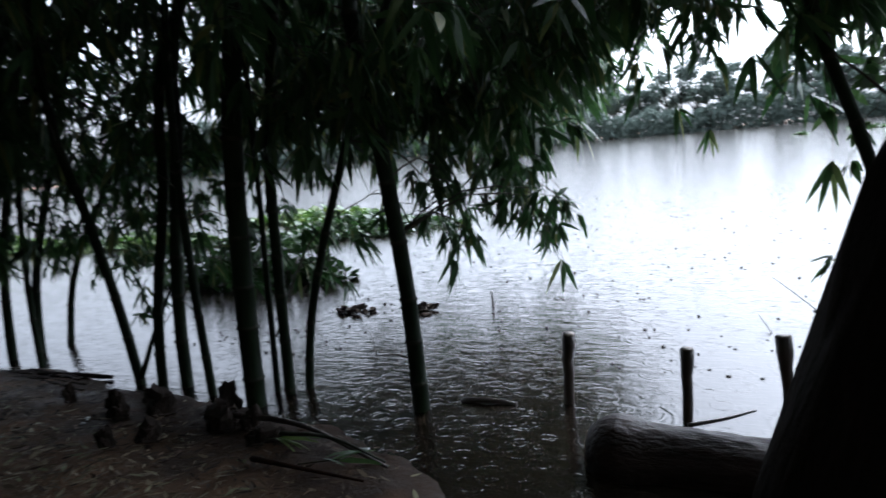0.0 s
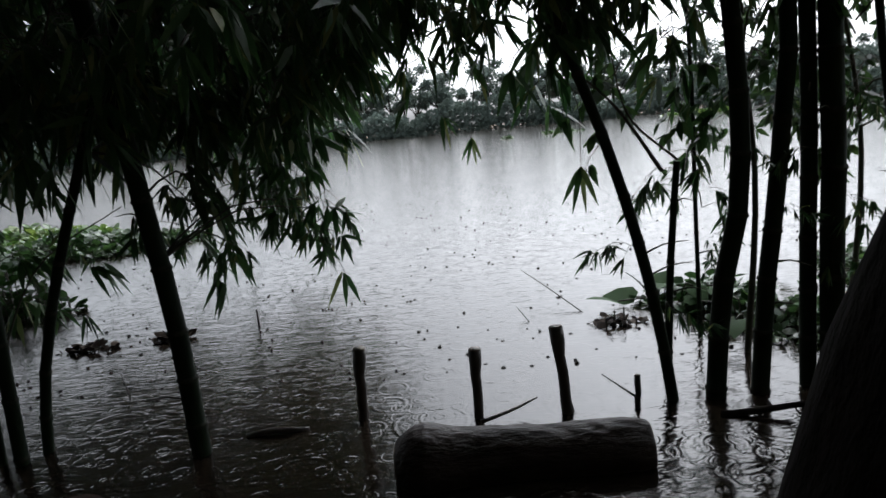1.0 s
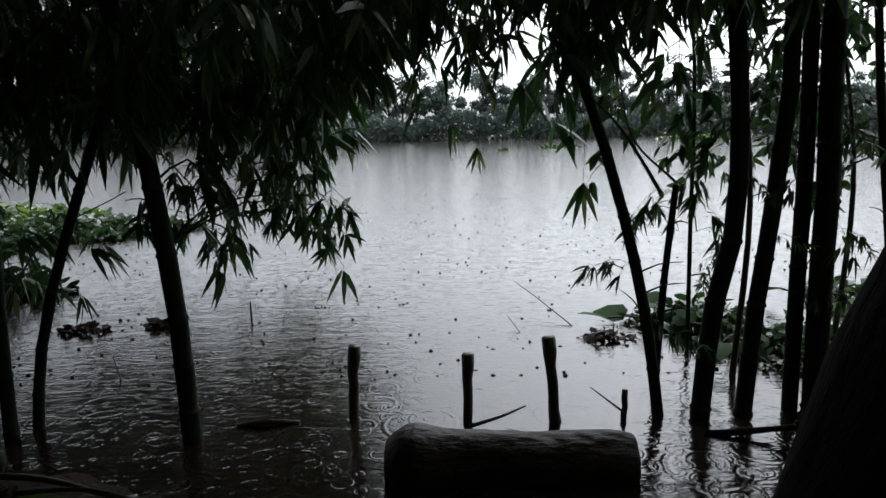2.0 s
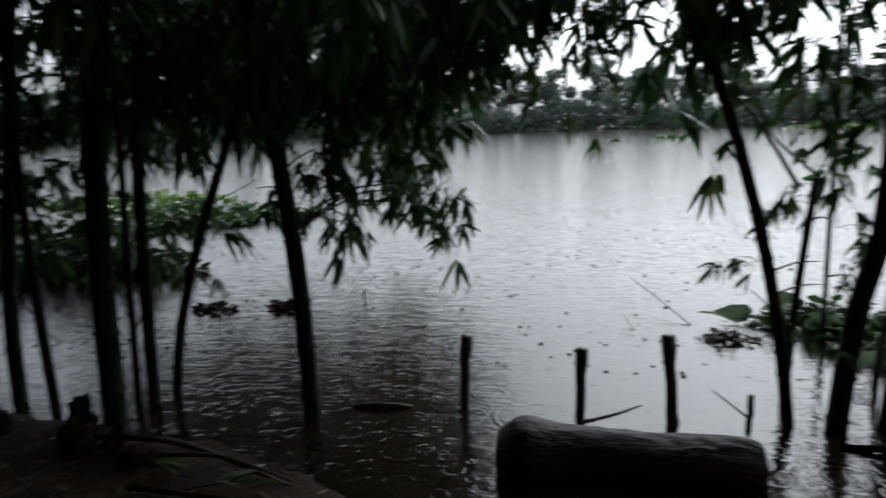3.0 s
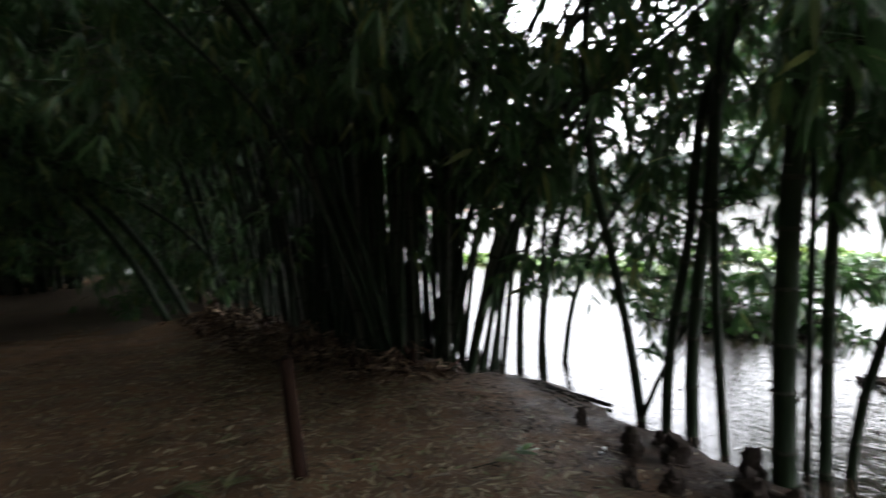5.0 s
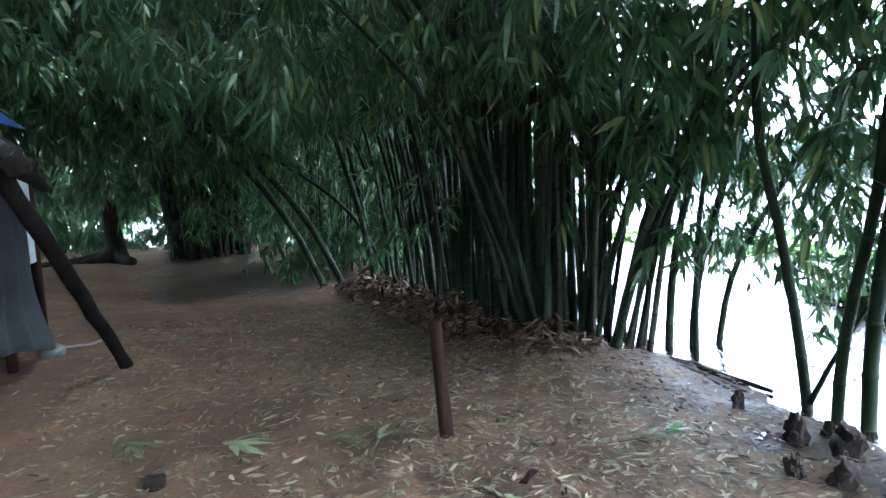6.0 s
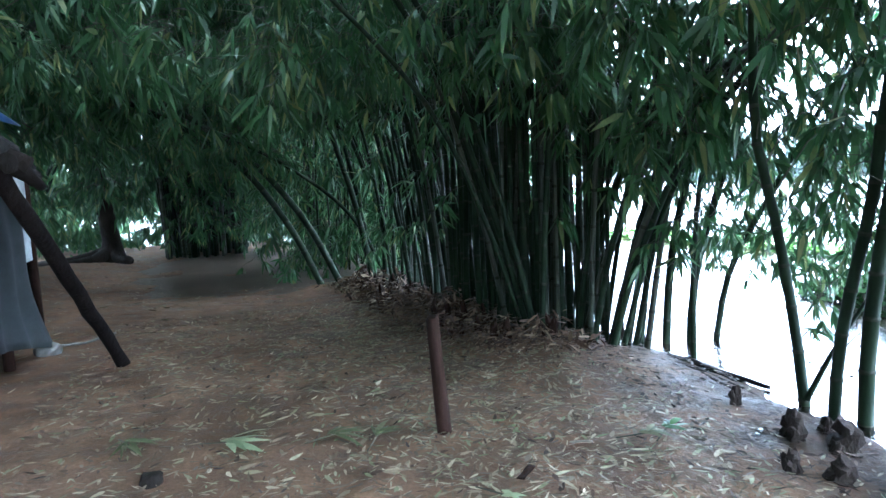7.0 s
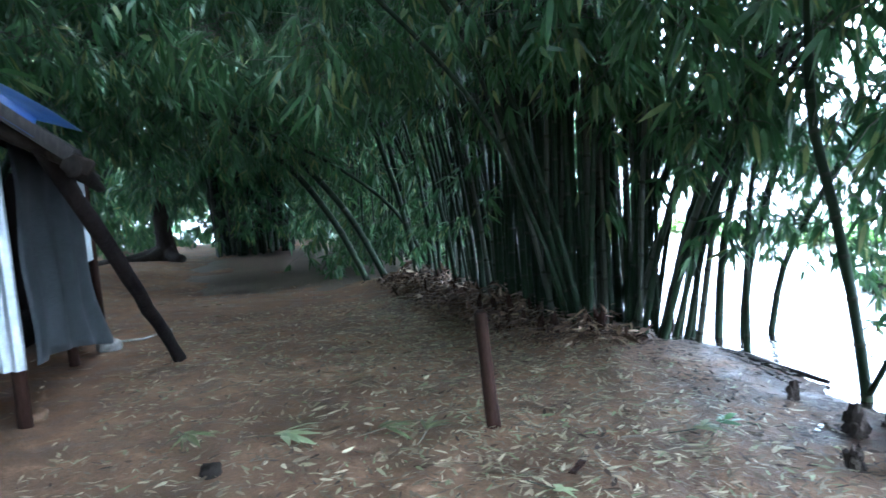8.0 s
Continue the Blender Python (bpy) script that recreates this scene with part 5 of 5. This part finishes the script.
def heap():
    """Rotting stub ends and sheaths at the clump's foot."""
    rng = np.random.default_rng(77)
    for k in range(70):
        x = rng.uniform(-9.8, -5.0)
        y = main_front(x) - rng.uniform(0.0, 0.42)
        stump(x, y, rng.uniform(0.03, 0.06), rng.uniform(0.08, 0.24), 300 + k, "rotting brown culm stub at the clump's foot", M_STAKE)


heap()


# ---- floating weeds ----
def weed_mat(x, y, rx, ry, n, tall, label, seed, size=(0.08, 0.16), mat=M_WEED):
    rng = np.random.default_rng(seed)
    t = thing("weed_mat", label, "water weeds", (x, y, 0), "floating weeds")
    r, a = np.sqrt(rng.uniform(size=n)), rng.uniform(0, 2 * np.pi, n)
    edge = 1 + 0.25 * np.sin(3 * a + seed) + 0.15 * np.sin(7 * a)
    px, py = x + rx * r * edge * np.cos(a), y + ry * r * edge * np.sin(a)
    ln = rng.uniform(*size, n)
    az = rng.uniform(0, 2 * np.pi, n)
    base = np.stack([px, py, rng.uniform(0.0, 1.0, n) ** 1.5 * tall * (1.1 - r)], 1)
    way = unit(np.stack([np.cos(az), np.sin(az), rng.uniform(0.0, 1.2, n)], 1))
    sd = unit(np.cross(way, rng.normal(0, 0.4, (n, 3)) + np.array([0, 0, 1])))
    v, f = blades(base, way, sd, ln, ln * rng.uniform(0.5, 0.8, n), rng.uniform(0, 0.3, n), (0.12, 0.5, 0.5, 0.12))
    v[:, 2] = np.maximum(v[:, 2], 0.004)
    joined("leaves", v, f, mat, t, "", "stuff")
    m = min(n, 500)
    pieces = [tube(np.array([(px[i], py[i], -0.04), base[i]]), 0.006, 3) for i in range(0, m)]
    v, f = merged(pieces)
    joined("stalk_tangle", v, f, M_TWIG, t, "", "stuff")


weed_mat(-6.3, 10.8, 1.6, 1.6, 2600, 0.34, "dark green floating weeds in the flood", 1, (0.08, 0.19), M_BROAD)
weed_mat(-4.4, 6.4, 0.5, 0.4, 260, 0.55, "dark leafy weeds standing in the water", 2, (0.08, 0.16), M_PAD)
weed_mat(-5.45, 6.25, 0.95, 0.55, 800, 1.0, "dark leafy bush standing in the flood", 17, (0.08, 0.16), M_PAD)
weed_mat(-10.6, 9.6, 1.9, 0.5, 1300, 0.3, "bright green floating weeds in the flood", 3, (0.1, 0.22))
weed_mat(-14.5, 9.4, 2.4, 0.5, 1300, 0.3, "bright green floating weeds in the flood", 4, (0.1, 0.22))
weed_mat(-8.6, 12.8, 2.0, 0.9, 1100, 0.3, "low green floating weeds in the flood", 5, (0.12, 0.24))
weed_mat(1.98, 4.8, 0.42, 0.4, 520, 0.26, "broad-leaved weeds floating behind the bamboo stems", 6, (0.06, 0.13), M_BROAD)
weed_mat(2.3, 4.2, 0.5, 0.4, 380, 0.18, "broad-leaved weeds floating behind the bamboo stems", 7, (0.06, 0.12), M_BROAD)
weed_mat(3.6, 5.4, 0.5, 0.35, 320, 0.2, "broad-leaved weeds floating behind the bamboo stems", 8, (0.06, 0.13), M_BROAD)
weed_mat(1.2, 4.5, 0.16, 0.08, 50, 0.13, "dark tangle of drowned weeds", 9, (0.03, 0.09), M_DEBRIS)
weed_mat(-2.9, 5.0, 0.22, 0.1, 60, 0.05, "dark water weeds awash in the flood", 10, (0.04, 0.09), M_DEBRIS)
weed_mat(-2.3, 5.1, 0.15, 0.1, 40, 0.05, "dark water weeds awash in the flood", 11, (0.06, 0.12), M_DEBRIS)
weed_mat(10.7, 60.6, 1.7, 0.6, 300, 0.25, "distant raft of floating weeds", 14, (0.2, 0.4), M_BROAD)
weed_mat(5.6, 57.1, 0.4, 0.3, 60, 0.2, "distant raft of floating weeds", 15, (0.2, 0.4), M_BROAD)
weed_mat(37, 96, 4.5, 1.5, 700, 0.6, "distant green spit of weeds", 16, (0.4, 0.8))


def big_leaf_plant(x, y, n, size, seed):
    """Large heart-shaped leaves on stalks that stand in the water."""
    rng = np.random.default_rng(seed)
    t = thing("water_plant", "broad-leaved water plant standing among the bamboo stems", "water plant", (x, y, 0), "broad-leaved water plants")
    for _ in range(n):
        a, reach, tall = rng.uniform(0, 6.28), rng.uniform(0.05, 0.34), rng.uniform(0.04, 0.2)
        tip = np.array([x + reach * 1.4 * math.cos(a), y + reach * math.sin(a), tall])
        v, f = tube(smooth_line([(x + 0.05 * math.cos(a), y + 0.05 * math.sin(a), -0.1), (x + reach * 0.6 * math.cos(a), y + reach * 0.5 * math.sin(a), tall * 0.9), tip], 6), 0.006, 5)
        joined("stalk", v, f, M_TWIG, t)
        way = unit(np.array([[math.cos(a), math.sin(a), rng.uniform(-0.25, 0.5)]]))
        sd = unit(np.cross(way, np.array([[rng.normal(0, 0.3), rng.normal(0, 0.3), 1]])))
        ln = np.array([size * rng.uniform(0.7, 1.2)])
        v, f = blades(np.array([tip]), way, sd, ln, ln * rng.uniform(0.7, 0.95), np.array([0.25]), (0.28, 0.5, 0.36, 0.02))
        joined("leaf", v, f, M_PAD, t)


big_leaf_plant(1.72, 4.85, 11, 0.24, 1)
big_leaf_plant(1.95, 4.2, 7, 0.2, 2)
big_leaf_plant(2.9, 5.0, 7, 0.22, 3)


def splashes():
    """Small crowns and drops thrown up by the rain."""
    rng = np.random.default_rng(5)
    n = 850
    y = 3.8 + 13 * rng.uniform(size=n) ** 1.4
    x = rng.uniform(-0.75, 0.75, n) * (y + 1.5) + rng.uniform(-1, 1, n) * 0.5
    d = np.interp(x, SHORE_X, SHORE_Y)
    ok = y > d + 0.15
    x, y = x[ok], y[ok]
    ang = np.linspace(0, 2 * np.pi, 5, endpoint=False)
    verts, faces = [], []
    for i in range(len(x)):
        r, h = rng.uniform(0.006, 0.015), rng.uniform(0.003, 0.01)
        b = len(verts)
        for rr, z in ((r * 1.3, 0.0), (r, h), (r * 0.7, 0.002)):
            for a in ang:
                verts.append((x[i] + rr * math.cos(a), y[i] + rr * math.sin(a), z + (h * 0.4 * rng.uniform() if z == h else 0)))
        for k in range(2):
            for j in range(5):
                q = (j + 1) % 5
                faces.append((b + k * 5 + j, b + k * 5 + q, b + (k + 1) * 5 + q, b + (k + 1) * 5 + j))
    tagged(joined("rain_splashes", np.array(verts), np.array(faces), M_WATER), "tiny splashes of rain on the water", "splashes", kind="stuff")


splashes()


# ---- the far shore ----
def far_trees():
    rng = np.random.default_rng(9)
    protos = []
    for k in range(5):
        tall = [9, 12, 14, 10, 16][k]
        t = thing("tree", "distant green tree on the far shore", "tree", (0, 0, 0), "trees on the far shore")
        line = smooth_line([(0, 0, -1), (0.2, 0, tall * 0.4), (0.5 * rng.normal(), 0, tall * 0.85)], 9)
        v, f = tube(line, np.linspace(0.35, 0.1, 9), 7)
        tv = [(v, f)]
        lobes = []
        for _ in range(9):
            c = np.array([rng.normal(0, tall * 0.17), rng.normal(0, tall * 0.17), tall * rng.uniform(0.42, 0.95)])
            lobes.append((c, tall * rng.uniform(0.09, 0.17)))
            tv.append(tube(smooth_line([line[4], (line[4] + c) / 2 + (0, 0, 0.3), c], 5), np.linspace(0.14, 0.05, 5), 4))
        v, f = merged(tv)
        joined("trunk", v, f, M_BARK, t)
        base = np.vstack([c + unit(rng.normal(size=(210, 3))) * r * rng.uniform(0.3, 1.15, (210, 1)) * (1, 1, 0.75) for c, r in lobes])
        m = len(base)
        way = unit(rng.normal(size=(m, 3)) + (0, 0, -0.3))
        sd = unit(np.cross(way, rng.normal(size=(m, 3))))
        ln = rng.uniform(0.3, 0.75, m)
        v, f = blades(base, way, sd, ln, ln * 0.7, np.full(m, 0.2), (0.2, 0.5, 0.45, 0.1))
        joined("crown", v, f, M_HAZY_LEAF, t, "", "stuff")
        protos.append(t)
    for k in range(95):
        x = -190 + 380 * (k + rng.uniform(-0.4, 0.4)) / 95
        m = Matrix.Translation((x, 158 + rng.uniform(0, 14), 0.9)) @ Matrix.Rotation(rng.uniform(0, 6.28), 4, "Z")
        sc = rng.uniform(0.7, 1.15)
        p = protos[rng.integers(5)]
        if k < 5:
            p = protos[k]
            p.matrix_basis = m
        else:
            copy_thing(p, m)
    n = 52000
    x, y = rng.uniform(-210, 210, n), 150.5 + rng.uniform(0, 7, n)
    top = 6.2 + 1.4 * np.sin(x * 0.13) + 1.0 * np.sin(x * 0.41 + 1) + 0.6 * np.sin(x * 1.1)
    base = np.stack([x, y, -0.2 + np.maximum(top, 1.5) * rng.uniform(0, 1, n)], 1)
    way = unit(rng.normal(size=(n, 3)))
    sd = unit(np.cross(way, rng.normal(size=(n, 3))))
    ln = rng.uniform(0.5, 1.3, n)
    v, f = blades(base, way, sd, ln, ln * 0.6, np.full(n, 0.2), (0.2, 0.5, 0.45, 0.1))
    v[:, 2] = np.maximum(v[:, 2], 0.02)
    tagged(joined("far_undergrowth", v, f, M_HAZY_LEAF), "low green thicket along the far shore", "bushes", kind="stuff")


far_trees()
